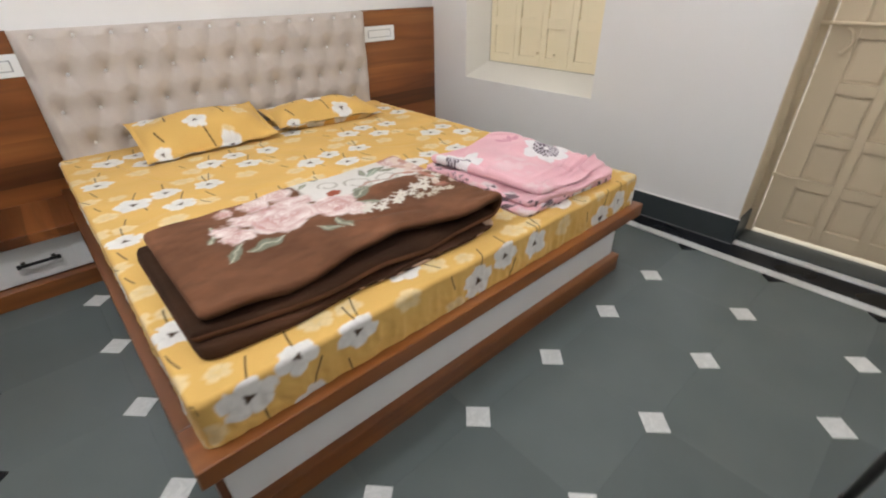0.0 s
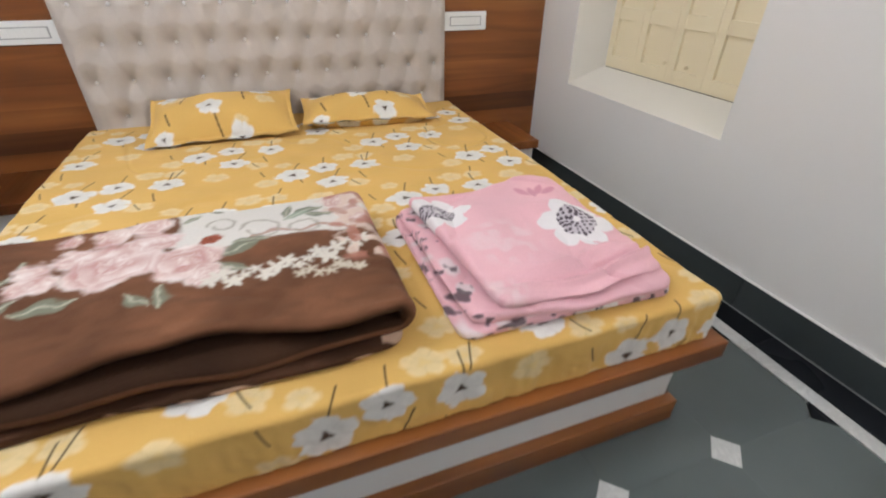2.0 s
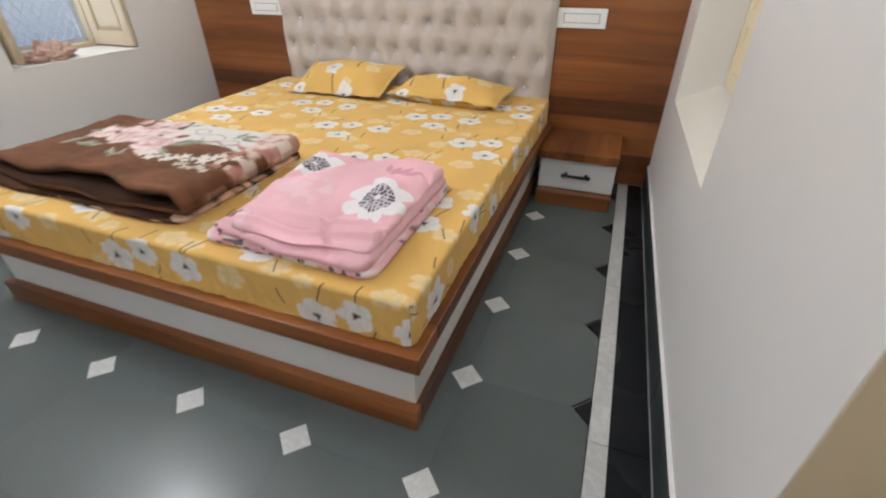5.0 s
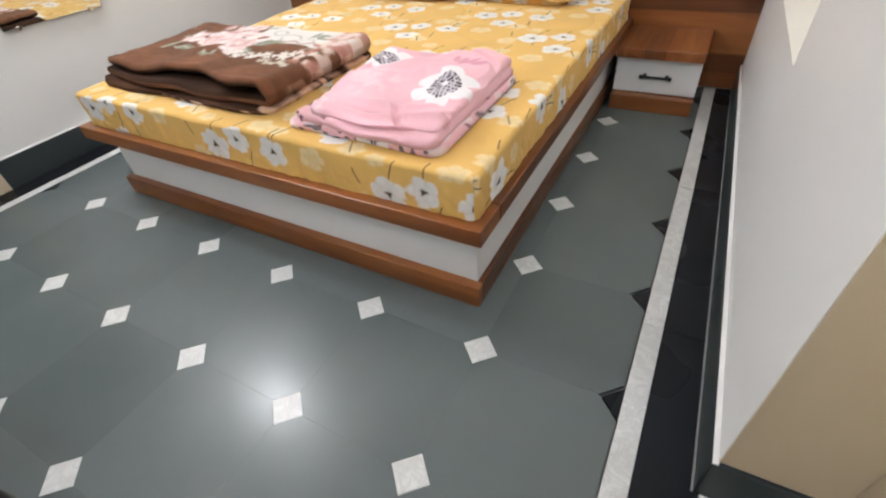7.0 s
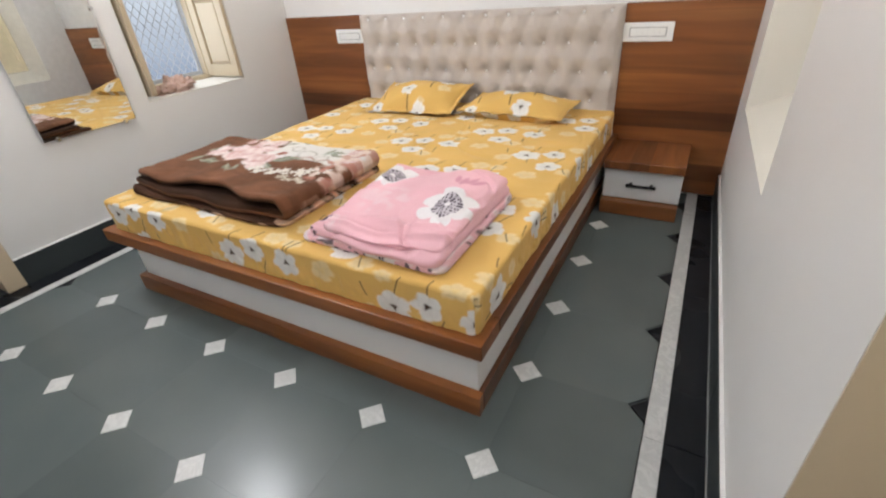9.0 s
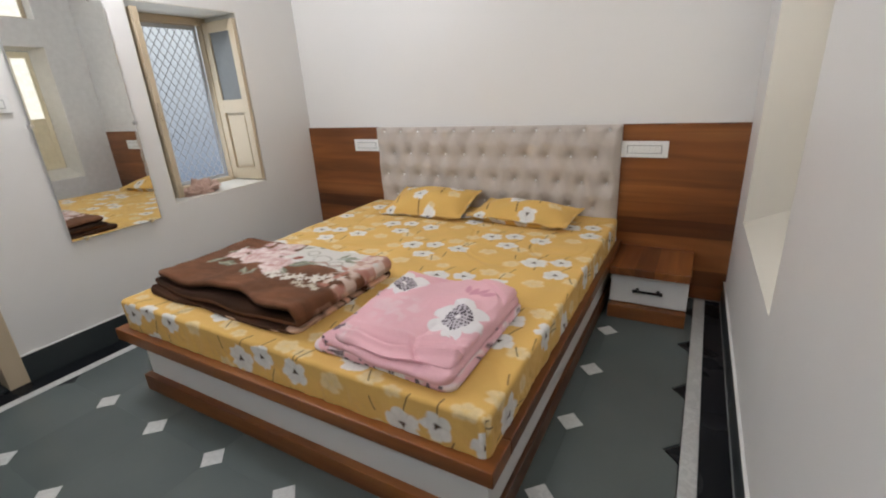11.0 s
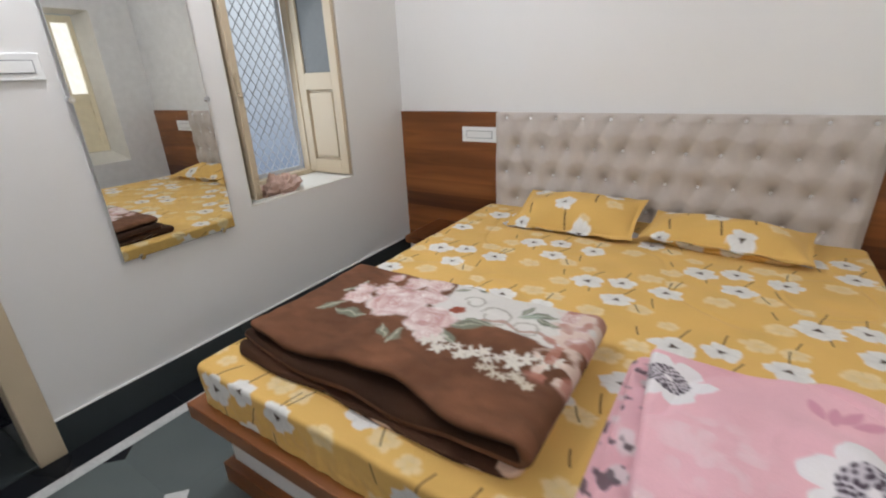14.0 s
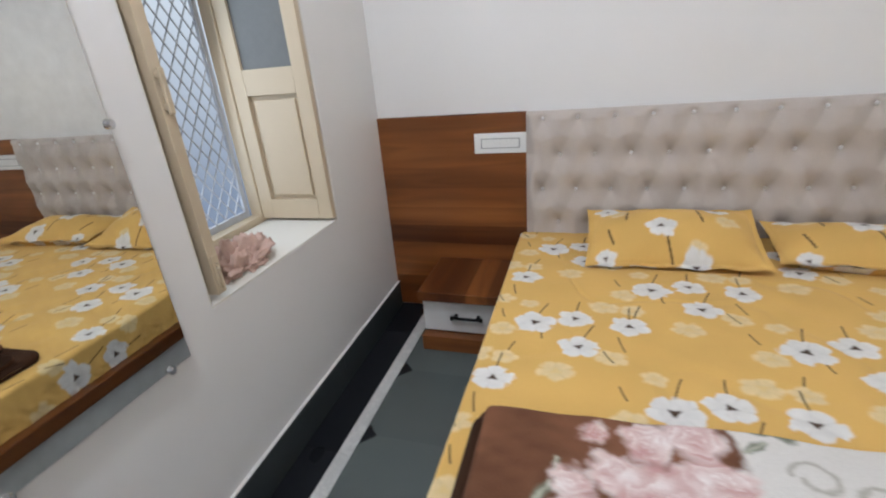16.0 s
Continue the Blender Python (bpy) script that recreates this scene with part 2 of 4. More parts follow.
# added walls closing the doorway, coloured dark in place of missing light
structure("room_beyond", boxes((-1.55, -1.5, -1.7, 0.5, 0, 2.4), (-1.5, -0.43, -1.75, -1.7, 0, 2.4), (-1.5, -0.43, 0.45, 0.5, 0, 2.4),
                               (-1.5, -0.43, -1.7, 0.45, 2.4, 2.45)), DARK_ROOM, "added dark-coloured walls standing for the unlit room beyond the doorway", "wall", LEFT)
structure("room_beyond_floor", boxes((-1.5, -0.43, -1.7, 0.45, -0.01, 0.004)), BLACK_STONE, "polished black stone floor of the dark room", "floor", LEFT)

# skirting stones
structure("baseboard_east", boxes((-0.012, -0.0005, -0.057, 0.60, 0, 0.144), (-0.012, -0.0005, 0.602, 1.30, 0, 0.144), (-0.012, -0.0005, 1.302, 2.33, 0, 0.144),
                                  (-0.012, 0.20, -0.057, -0.0455, 0, 0.144), bevel=0.0015), SKIRT_STONE, "polished dark grey stone skirting", "baseboard", RIGHT)
structure("trim_east", boxes((-0.0125, -0.0005, -0.057, 2.33, 0.1445, 0.1495), bevel=0.001), WALL, "thin painted bead above the stone skirting", "trim", RIGHT)
structure("trim_west", boxes((0.0005, 0.0125, -0.10, 2.24, 0.1505, 0.1555), bevel=0.001), WALL, "thin painted bead above the stone skirting", "trim", LEFT)
structure("baseboard_west", boxes((0.0005, 0.012, -0.10, 0.70, 0, 0.150), (0.0005, 0.012, 0.702, 1.50, 0, 0.150), (0.0005, 0.012, 1.502, 2.24, 0, 0.150),
                                  bevel=0.0015), SKIRT_STONE, "polished dark grey stone skirting", "baseboard", LEFT)

structure("trim_east_foot", boxes((-0.0165, -0.0125, -0.057, 2.33, 0.0, 0.004)), JOINT, "thin pale cement joint along the skirting", "trim", RIGHT)

# ---- doorway in the east wall: cream panelled door, ajar by a hair, daylight behind it ----
door = thing("door_1", "closed cream painted wooden panelled door with iron bolt", "door", RIGHT, kind="structure")
part("threshold", boxes((0.045, 0.214, -0.998, -0.059, -0.012, 0.016), bevel=0.003), SKIRT_STONE, door)
part("threshold_strip", boxes((0.0, 0.0445, -0.998, -0.059, -0.012, 0.010), bevel=0.002), MARBLE, door, "white marble strip")
part("door_frame", boxes((0.205, 0.249, -0.085, -0.0455, 0.017, 2.05), (0.205, 0.249, -1.0, -0.965, 0.017, 2.05), (0.205, 0.249, -0.965, -0.085, 2.01, 2.05), bevel=0.002), CREAM, door)
part("jamb_lining", boxes((0.001, 0.204, -0.0495, -0.0457, 0.150, 2.049)), CREAM, door, "cream painted jamb")
COLUMNS = [-0.345 - 0.185 * k for k in range(4)]
ROWS = [0.122 + 0.2365 * k for k in range(8)]
bm = boxes((0.236, 0.252, -0.958, -0.090, 0.036, 2.005), (0.220, 0.2358, -0.200, -0.090, 0.036, 2.005), (0.220, 0.2358, -0.958, COLUMNS[-1], 0.036, 2.005), bevel=0.002)
for k in range(3):
    box(bm, 0.220, 0.2358, COLUMNS[k] - 0.040, COLUMNS[k], 0.036, 2.005, bevel=0.002)
for y in COLUMNS:
    for za, zb in zip([0.036] + [z + 0.185 for z in ROWS], ROWS + [2.005]):
        if zb - za > 0.01:
            box(bm, 0.2205, 0.2358, y, y + 0.145, za, zb, bevel=0.002)
leaf = part("door_leaf", bm, CREAM, door)
for y in COLUMNS:
    for za in ROWS:
        part("door_panel", boxes((0.231, 0.2359, y + 0.012, y + 0.133, za + 0.012, za + 0.173), bevel=0.002), CREAM, leaf)
for z in (0.353, 1.60):
    part("hinge_strap", boxes((0.212, 0.2199, -0.255, -0.060, z - 0.010, z + 0.010), bevel=0.002), CREAM, leaf, "painted iron strap hinge")
bm = rod(bmesh.new(), (0.200, -0.050, 1.075), (0.200, -0.55, 1.075), 0.009)
part("bolt", bm, CREAM, leaf, "painted sliding bolt")
bm = bmesh.new()
for i in range(9):
    a0, a1 = math.pi * i / 9, math.pi * (i + 1) / 9
    rod(bm, (0.194, -0.155 - 0.03 * math.sin(a0), 1.005 + 0.05 * math.cos(a0)), (0.194, -0.155 - 0.03 * math.sin(a1), 1.005 + 0.05 * math.cos(a1)), 0.007, 8)
part("hook", bm, CREAM, leaf, "curved painted latch hook")
# pale slab added as a reflector, so the gap under the leaf shows bright
structure("daylight_slab", boxes((0.2145, 0.419, -0.964, -0.086, -0.01, 0.014)), REVEAL, "added pale slab that catches daylight under the door", "floor", RIGHT)
structure("outside_east", boxes((0.42, 0.44, -1.3, 0.3, -0.1, 3.0)), OUTSIDE_WHITE, "bright daylight outside", "backdrop", RIGHT)

# ---- shuttered window in the east wall ----
window = thing("window_2", "closed cream painted wooden shutters in a splayed recess", "window", RIGHT, kind="structure")
bm = bmesh.new()
outer = [(0.0, 0.92, 0.622), (0.0, 1.985, 0.622), (0.0, 1.985, 2.0), (0.0, 0.92, 2.0)]
inner = [(0.17, 1.00, 0.725), (0.17, 1.90, 0.725), (0.17, 1.90, 1.97), (0.17, 1.00, 1.97)]
va, vb = [bm.verts.new(p) for p in outer], [bm.verts.new(p) for p in inner]
vc = [bm.verts.new((0.2, p[1] + 0.0005, p[2])) for p in outer]
for i in range(4):
    j = (i + 1) % 4
    bm.faces.new((va[i], va[j], vb[j], vb[i]))
    bm.faces.new((vb[i], vb[j], vc[j], vc[i]))
part("reveal", bm, REVEAL, window)
shutter_width = (1.90 - 1.00) / 4
for i in range(4):
    ya = 1.00 + i * shutter_width
    s = part("shutter", boxes((0.172, 0.200, ya + 0.0008, ya + 0.045, 0.727, 1.965), (0.172, 0.200, ya + shutter_width - 0.045, ya + shutter_width - 0.0008, 0.727, 1.965),
                              (0.172, 0.200, ya + 0.045, ya + shutter_width - 0.045, 0.727, 0.79), (0.172, 0.200, ya + 0.045, ya + shutter_width - 0.045, 1.21, 1.28),
                              (0.172, 0.200, ya + 0.045, ya + shutter_width - 0.045, 1.90, 1.965), bevel=0.002), PALE_CREAM, window)
    part("panel", boxes((0.188, 0.196, ya + 0.045, ya + shutter_width - 0.045, 0.79, 0.970), (0.188, 0.196, ya + 0.045, ya + shutter_width - 0.045, 1.030, 1.21), bevel=0.001), PALE_CREAM, s)
    part("rail", boxes((0.174, 0.198, ya + 0.045, ya + shutter_width - 0.045, 0.970, 1.030), bevel=0.002), PALE_CREAM, s)
    part("pane", boxes((0.186, 0.190, ya + 0.045, ya + shutter_width - 0.045, 1.28, 1.90)), OUTSIDE_WHITE, s, "bright translucent daylit pane")
for y in (1.33, 1.465):
    part("knob", rod(bmesh.new(), (0.148, y, 0.815), (0.172, y, 0.815), 0.008), PALE_CREAM, window, "small painted knob")
bm = bmesh.new()
for k in range(8):
    a0, a1 = math.pi * k / 8, math.pi * (k + 1) / 8
    rod(bm, (0.160, 1.365 + 0.045 * math.cos(a0), 0.785 - 0.035 * math.sin(a0)), (0.160, 1.365 + 0.045 * math.cos(a1), 0.785 - 0.035 * math.sin(a1)), 0.003, 6)
part("pull", bm, PALE_CREAM, window, "thin curved painted pull")
part("stop", boxes((0.201, 0.230, 0.93, 1.975, 0.63, 0.70), bevel=0.002), PALE_CREAM, window)
vent = thing("window_3", "small bright ventilator window high on the wall", "window", RIGHT, kind="structure")
part("window_frame", boxes((0.15, 0.19, 0.921, 0.96, 2.271, 2.619), (0.15, 0.19, 1.945, 1.984, 2.271, 2.619), (0.15, 0.19, 0.96, 1.945, 2.271, 2.30),
                           (0.15, 0.19, 0.96, 1.945, 2.59, 2.619), bevel=0.002), CREAM, vent)
part("pane", boxes((0.168, 0.172, 0.96, 1.945, 2.30, 2.59)), OUTSIDE_WHITE, vent, "bright translucent pane")

# ---- deep window in the west wall ----
window = thing("window_1", "deep window with open cream wooden shutters and diamond grille", "window", LEFT, kind="structure")
Y0, Y1, Z0, Z1 = 0.914, 1.684, 0.728, 1.945
part("window_sill", boxes((-0.34, -0.001, Y0 + 0.001, Y1 - 0.001, Z0 + 0.0005, Z0 + 0.008), bevel=0.002), REVEAL, window)
part("lining", boxes((-0.34, -0.002, Y0 + 0.0005, Y0 + 0.006, Z0 + 0.009, Z1 - 0.007), (-0.34, -0.002, Y1 - 0.006, Y1 - 0.0005, Z0 + 0.009, Z1 - 0.007),
                     (-0.34, -0.002, Y0 + 0.0005, Y1 - 0.0005, Z1 - 0.006, Z1 - 0.0005)), REVEAL, window)
part("window_frame", boxes((-0.40, -0.345, Y0 + 0.001, Y0 + 0.05, Z0 + 0.001, Z1 - 0.001), (-0.40, -0.345, Y1 - 0.05, Y1 - 0.001, Z0 + 0.001, Z1 - 0.001),
                           (-0.40, -0.345, Y0 + 0.05, Y1 - 0.05, Z1 - 0.055, Z1 - 0.001), (-0.40, -0.345, Y0 + 0.05, Y1 - 0.05, Z0 + 0.001, Z0 + 0.035), bevel=0.003), CREAM, window)
grille = part("grille", boxes((-0.418, -0.405, Y0 + 0.03, Y0 + 0.058, Z0 + 0.03, Z1 - 0.04), (-0.418, -0.405, Y1 - 0.075, Y1 - 0.052, Z0 + 0.03, Z1 - 0.04),
                              (-0.418, -0.405, Y0 + 0.058, Y1 - 0.075, Z0 + 0.03, Z0 + 0.06), (-0.418, -0.405, Y0 + 0.058, Y1 - 0.075, Z1 - 0.08, Z1 - 0.04)), GRILLE, window, "blue-grey painted diamond grille")
ya, yb, za, zb = Y0 + 0.058, Y1 - 0.075, Z0 + 0.06, Z1 - 0.08
slope, pitch = 1.45, 0.058
for sign, depth in ((1, -0.4155), (-1, -0.4095)):
    k = -30
    while k < 45:
        c = za + k * pitch * slope
        pts = []
        for y in (ya, yb):
            z = c + sign * slope * (y - ya)
            pts.append((y, z))
        (p0, q0), (p1, q1) = pts
        lo, hi = (za, zb)
        t0, t1 = sorted(((lo - q0) / (q1 - q0), (hi - q0) / (q1 - q0)))
        t0, t1 = max(0, t0), min(1, t1)
        if t1 - t0 > 0.02:
            a = (depth, p0 + (p1 - p0) * t0, q0 + (q1 - q0) * t0)
            b = (depth, p0 + (p1 - p0) * t1, q0 + (q1 - q0) * t1)
            part("bar", rod(bmesh.new(), a, b, 0.0032, 6), GRILLE, grille)
        k += 1
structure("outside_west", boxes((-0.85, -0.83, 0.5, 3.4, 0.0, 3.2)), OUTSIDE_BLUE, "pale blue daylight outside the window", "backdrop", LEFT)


def shutter(at, thick=0.028):
    """One shutter leaf of the deep window: hinge at the origin, reaching along +x, a frosted pane above, a sunk panel below."""
    s = part("shutter", boxes((0, 0.06, 0, thick, 0, 1.158), (0.285, 0.345, 0, thick, 0, 1.158), (0.06, 0.285, 0, thick, 0, 0.085),
                              (0.06, 0.285, 0, thick, 0.512, 0.610), (0.06, 0.285, 0, thick, 1.086, 1.158), bevel=0.002), CREAM, window, at=at)
    part("panel", boxes((0.06, 0.285, 0.020, 0.024, 0.085, 0.512), (0.078, 0.267, 0.007, 0.0199, 0.103, 0.494), bevel=0.004), CREAM, s)
    part("pane", boxes((0.06, 0.285, 0.012, 0.016, 0.610, 1.086)), FROSTED, s, "frosted grey glass")
    return s


shutter(pose(-0.344, Y1 - 0.042, Z0 + 0.020))
s = shutter(pose(-0.344, Y0 + 0.030, Z0 + 0.026, 0, 0, 1.2), 0.036)
bm = boxes((0.3455, 0.357, 0.004, 0.018, 0.515, 0.530), (0.3455, 0.357, 0.004, 0.018, 0.590, 0.605), (0.357, 0.366, 0.002, 0.020, 0.505, 0.615), bevel=0.003)
part("latch", bm, CREAM, s, "painted wooden latch handle")
bm = rod(boxes((0.3455, 0.352, 0.004, 0.026, 0.03, 0.12), bevel=0.002), (0.357, 0.015, 0.02), (0.357, 0.015, 0.10), 0.005)
part("lower_bolt", rod(bm, (0.357, 0.015, 0.085), (0.372, -0.005, 0.085), 0.004), CREAM, s, "painted tower bolt")

# crumpled cloth on the sill
bm = bmesh.new()
bmesh.ops.create_icosphere(bm, subdivisions=5, radius=1.0)
for v in bm.verts:
    p = v.co.copy()
    fold = noise.fractal(p * 2.1, 0.8, 2.0, 5) * 0.34 + noise.noise(p * 7) * 0.16 - 0.16 * max(0.0, 1 - 7 * abs(noise.noise(p * 3.3 + Vector((4, 1, 7)))))
    r = 1 + fold
    v.co = Vector((p.x * 0.085 * r, p.y * 0.150 * r, max(p.z, -0.22) * 0.062 * (1 + 2.6 * fold + 0.3 * p.y) + 0.014))
tagged(part("cloth", bm, CLOTH_PINK, smooth=True, at=LEFT @ pose(-0.12, 1.19, 0.737, 0, 0, 12)), "crumpled dusty pink cloth lying on the window sill", "cloth")

# ---- doorway to the dark room in the west wall ----
door = thing("door_2", "open doorway with cream painted wooden frame", "door", LEFT, kind="structure")
part("door_frame", boxes((-0.10, 0.012, -0.188, -0.1005, 0.0, 2.08), (-0.10, 0.012, -1.059, -0.975, 0.0, 2.08), (-0.10, 0.012, -0.975, -0.188, 1.995, 2.08), bevel=0.003), CREAM, door)
part("threshold", boxes((-0.42, -0.002, -0.974, -0.189, -0.01, 0.012), bevel=0.003), SKIRT_STONE, door)

# ---- floor stones ----
S, CUT = 0.41, 0.056


def slab(points, top=0.0, depth=0.012, lip=0.0003):
    """A flat stone of the given outline, its upper edge eased by a small chamfer."""
    bm = bmesh.new()
    c = Vector((sum(p[0] for p in points) / len(points), sum(p[1] for p in points) / len(points)))
    rings = []
    for inset, z in ((0, top - depth), (0, top - lip), (lip, top)):
        ring = []
        for p in points:
            d = c - Vector(p)
            q = Vector(p) + d.normalized() * inset
            ring.append(bm.verts.new((q.x, q.y, z)))
        rings.append(ring)
    n = len(points)
    for a, b in zip(rings, rings[1:]):
        for i in range(n):
            bm.faces.new((a[i], a[(i + 1) % n], b[(i + 1) % n], b[i]))
    bm.faces.new(rings[-1])
    return bm


g = 0.0001
floor = bpy.data.objects["floor"]
octagon = mesh_of("kota_tile", slab([(CUT + g, g), (S - CUT - g, g), (S - g, CUT + g), (S - g, S - CUT - g), (S - CUT - g, S - g), (CUT + g, S - g), (g, S - CUT - g), (g, CUT + g)]), KOTA)
diamond = mesh_of("marble_inlay", slab([(-CUT + g, 0), (0, -CUT + g), (CUT - g, 0), (0, CUT - g)]), MARBLE)
half_right = mesh_of("black_inlay", slab([(-0.05, 0), (0, -0.05), (0, 0.05)]), BLACK_STONE)
half_left = mesh_of("black_inlay", slab([(0, -0.05), (0.05, 0), (0, 0.05)]), BLACK_STONE)
for j in range(-5, 6):
    for i in range(-5, 2):
        part("tile", octagon, None, floor, at=pose(i * S - S, j * S, 0))
    for i in range(-5, 1):
        if j < 6:
            jig = noise.noise((i * 3.1, j * 1.7, 0.3))
            part("inlay", diamond, None, floor, at=pose(i * S + 0.003 * jig, j * S, 0.0004, 0, 0, 3 * jig))
    part("edge_inlay", half_right, None, floor, at=pose(S + 0.0040, j * S - 0.004, 0.0004))
    part("edge_inlay", half_left, None, floor, at=pose(-6 * S + 0.0008, j * S, 0.0004))
strip_right = mesh_of("marble_strip", slab([(0.416, 0.001), (0.474, 0.001), (0.474, 0.82), (0.416, 0.82)]), MARBLE)
strip_left = mesh_of("marble_strip", slab([(-2.518, 0.001), (-2.4615, 0.001), (-2.4615, 0.82), (-2.518, 0.82)]), MARBLE)
band_right = mesh_of("granite_band", slab([(0.4755, 0.001), (0.66, 0.001), (0.66, 0.82), (0.4755, 0.82)]), BLACK_STONE)
band_left = mesh_of("granite_band", slab([(-2.70, 0.001), (-2.5195, 0.001), (-2.5195, 0.82), (-2.70, 0.82)]), BLACK_STONE)
for k in range(-3, 3):
    y = k * 0.8205 + 0.3
    for data in (strip_right, strip_left, band_right, band_left):
        part("border_stone", data, None, floor, at=pose(0, y, 0))

# ---- cloth surfaces and their prints ----
def value_noise(u, v, scale, seed=0):
    """Smooth 2D noise from 0 to 1 on arrays."""
    r = np.random.RandomState(seed).rand(64, 64)
    x, y = u * scale + 1000.37, v * scale + 1000.71
    i, j = np.floor(x).astype(int), np.floor(y).astype(int)
    f, h = x - i, y - j
    f, h = f * f * (3 - 2 * f), h * h * (3 - 2 * h)
    a, b, c, d = r[i % 64, j % 64], r[(i + 1) % 64, j % 64], r[i % 64, (j + 1) % 64], r[(i + 1) % 64, (j + 1) % 64]
    return (a * (1 - f) + b * f) * (1 - h) + (c * (1 - f) + d * f) * h


def blend(rgb, mask, colour):
    mask = np.clip(mask, 0, 1)[:, None]
    return rgb * (1 - mask) + np.asarray(colour) * mask


def step(edge, x, width):
    return np.clip((edge - x) / width + 0.5, 0, 1)


def blossom(rgb, u, v, cx, cy, radius, petals, turn, colour, heart, squash=1.0, soft=0.008, heart_size=0.17):
    """A printed poppy-like blossom: lobed outline, faint petal lines, a dark heart."""
    du, dv = u - cx, (v - cy) / squash
    d, a = np.hypot(du, dv), np.arctan2(dv, du) + turn
    edge = radius * (0.78 + 0.24 * np.abs(np.cos(petals * a / 2)) ** 0.7 + 0.30 * (value_noise(u, v, 60, 3) - 0.5))
    near = d < radius * 1.3
    seam = np.exp(-(np.cos(petals * a / 2) / 0.16) ** 2) * np.clip(d / radius, 0, 1)
    tone = np.asarray(colour)[None, :] * (0.88 + 0.12 * np.clip(d / radius, 0, 1) - 0.14 * seam + 0.10 * (value_noise(u, v, 90, 6) - 0.5))[:, None]
    mask = np.where(near, step(edge, d, soft), 0)[:, None]
    rgb = rgb * (1 - mask) + np.clip(tone, 0, 0.9) * mask
    return blend(rgb, np.where(near, step(heart_size * radius, d * (1 + 0.3 * np.cos(3 * a)), soft), 0), heart)


def stroke(rgb, u, v, ax, ay, bx, by, width, colour):
    dx, dy = bx - ax, by - ay
    t = np.clip(((u - ax) * dx + (v - ay) * dy) / (dx * dx + dy * dy), 0, 1)
    d = np.hypot(u - ax - t * dx + 0.0015 * np.sin(3 * t), v - ay - t * dy)
    return blend(rgb, step(width, d, 0.003), colour)


YELLOW, GHOST, PETAL, STEM = (0.775, 0.488, 0.146), (0.85, 0.67, 0.36), (0.84, 0.83, 0.80), (0.07, 0.04, 0.022)


def poppy_print(u, v):
    """The sheet's repeat: groups of four white blossoms in staggered rows, pale yellow ones and short stems between."""
    rgb = np.tile(np.asarray(YELLOW), (len(u), 1)) * (0.94 + 0.12 * value_noise(u, v, 9, 5))[:, None]
    for pale in (True, False):
        for i in range(-2, 4):
            for j in range(-2, 5):
                for ox, oy in ((0, 0), (0.36, -0.31)):
                    x0, y0 = -1.42 + 0.745 * i - 0.02 * j + ox, 1.615 - 0.035 * i - 0.625 * j + oy
                    if not (-2.8 < x0 < 0.4 and -0.4 < y0 < 2.6):
                        continue
                    r = random.Random(i * 37 + j * 11 + int(ox * 100))
                    pick = np.nonzero((np.abs(u - x0 - 0.1) < 0.40) & (np.abs(v - y0) < 0.40))[0]
                    if not len(pick):
                        continue
                    pu, pv, spot = u[pick], v[pick], rgb[pick]
                    if pale:
                        for gx, gy, gr in ((0.22, 0.13, 0.05), (0.31, 0.12, 0.04), (-0.10, -0.05, 0.045), (0.08, -0.24, 0.05), (0.23, -0.16, 0.045), (-0.03, 0.12, 0.035)):
                            spot = blossom(spot, pu, pv, x0 + gx, y0 + gy, gr, 5, r.uniform(0, 6), GHOST, (0.80, 0.60, 0.28), 0.8, 0.012, 0.25)
                        for sx, sy, ex, ey in ((0.025, -0.04, 0.03, -0.09),
                                               (0.21, -0.13, 0.235, -0.18), (-0.12, 0.07, -0.105, 0.02), (0.005, 0.04, 0.035, 0.130), (0.130, 0.08, 0.140, 0.150),
                                               (0.150, -0.08, 0.185, 0.005), (0.295, 0.06, 0.300, 0.135), (-0.05, -0.12, -0.075, -0.20), (0.255, -0.05, 0.270, -0.12)):
                            spot = stroke(spot, pu, pv, x0 + sx, y0 + sy, x0 + ex, y0 + ey, 0.0022, STEM)
                    else:
                        for fx, fy, fr in ((0, 0, 0.067), (0.127, 0.04, 0.057), (0.140, -0.115, 0.060), (0.292, 0.02, 0.060)):
                            spot = blossom(spot, pu, pv, x0 + fx, y0 + fy, fr, 5, r.uniform(0, 6), PETAL, STEM, 0.88)
                    rgb[pick] = spot
    return rgb


def painted(name, verts, faces, rgb, material, parent=None, label="", at=None):
    """A smooth mesh from arrays, with its print in the colour layer."""
    data = bpy.data.meshes.new(name)
    data.from_pydata([tuple(p) for p in verts.tolist()], [], faces.tolist())
    layer = data.color_attributes.new("print", "FLOAT_COLOR", "POINT")
    layer.data.foreach_set("color", np.concatenate((rgb, np.ones((len(rgb), 1))), axis=1).astype(np.float32).ravel())
    data.polygons.foreach_set("use_smooth", [True] * len(data.polygons))
    data.materials.append(material)
    ob = new(name, data)
    ob.parent = parent
    if at is not None:
        ob.matrix_basis = at
    return tagged(ob, label) if label else ob


def grid_faces(nx, ny, start=0):
    i, j = np.meshgrid(np.arange(nx - 1), np.arange(ny - 1), indexing="ij")
    a = (i * ny + j + start).ravel()
    return np.stack((a, a + ny, a + ny + 1, a + 1), axis=1)


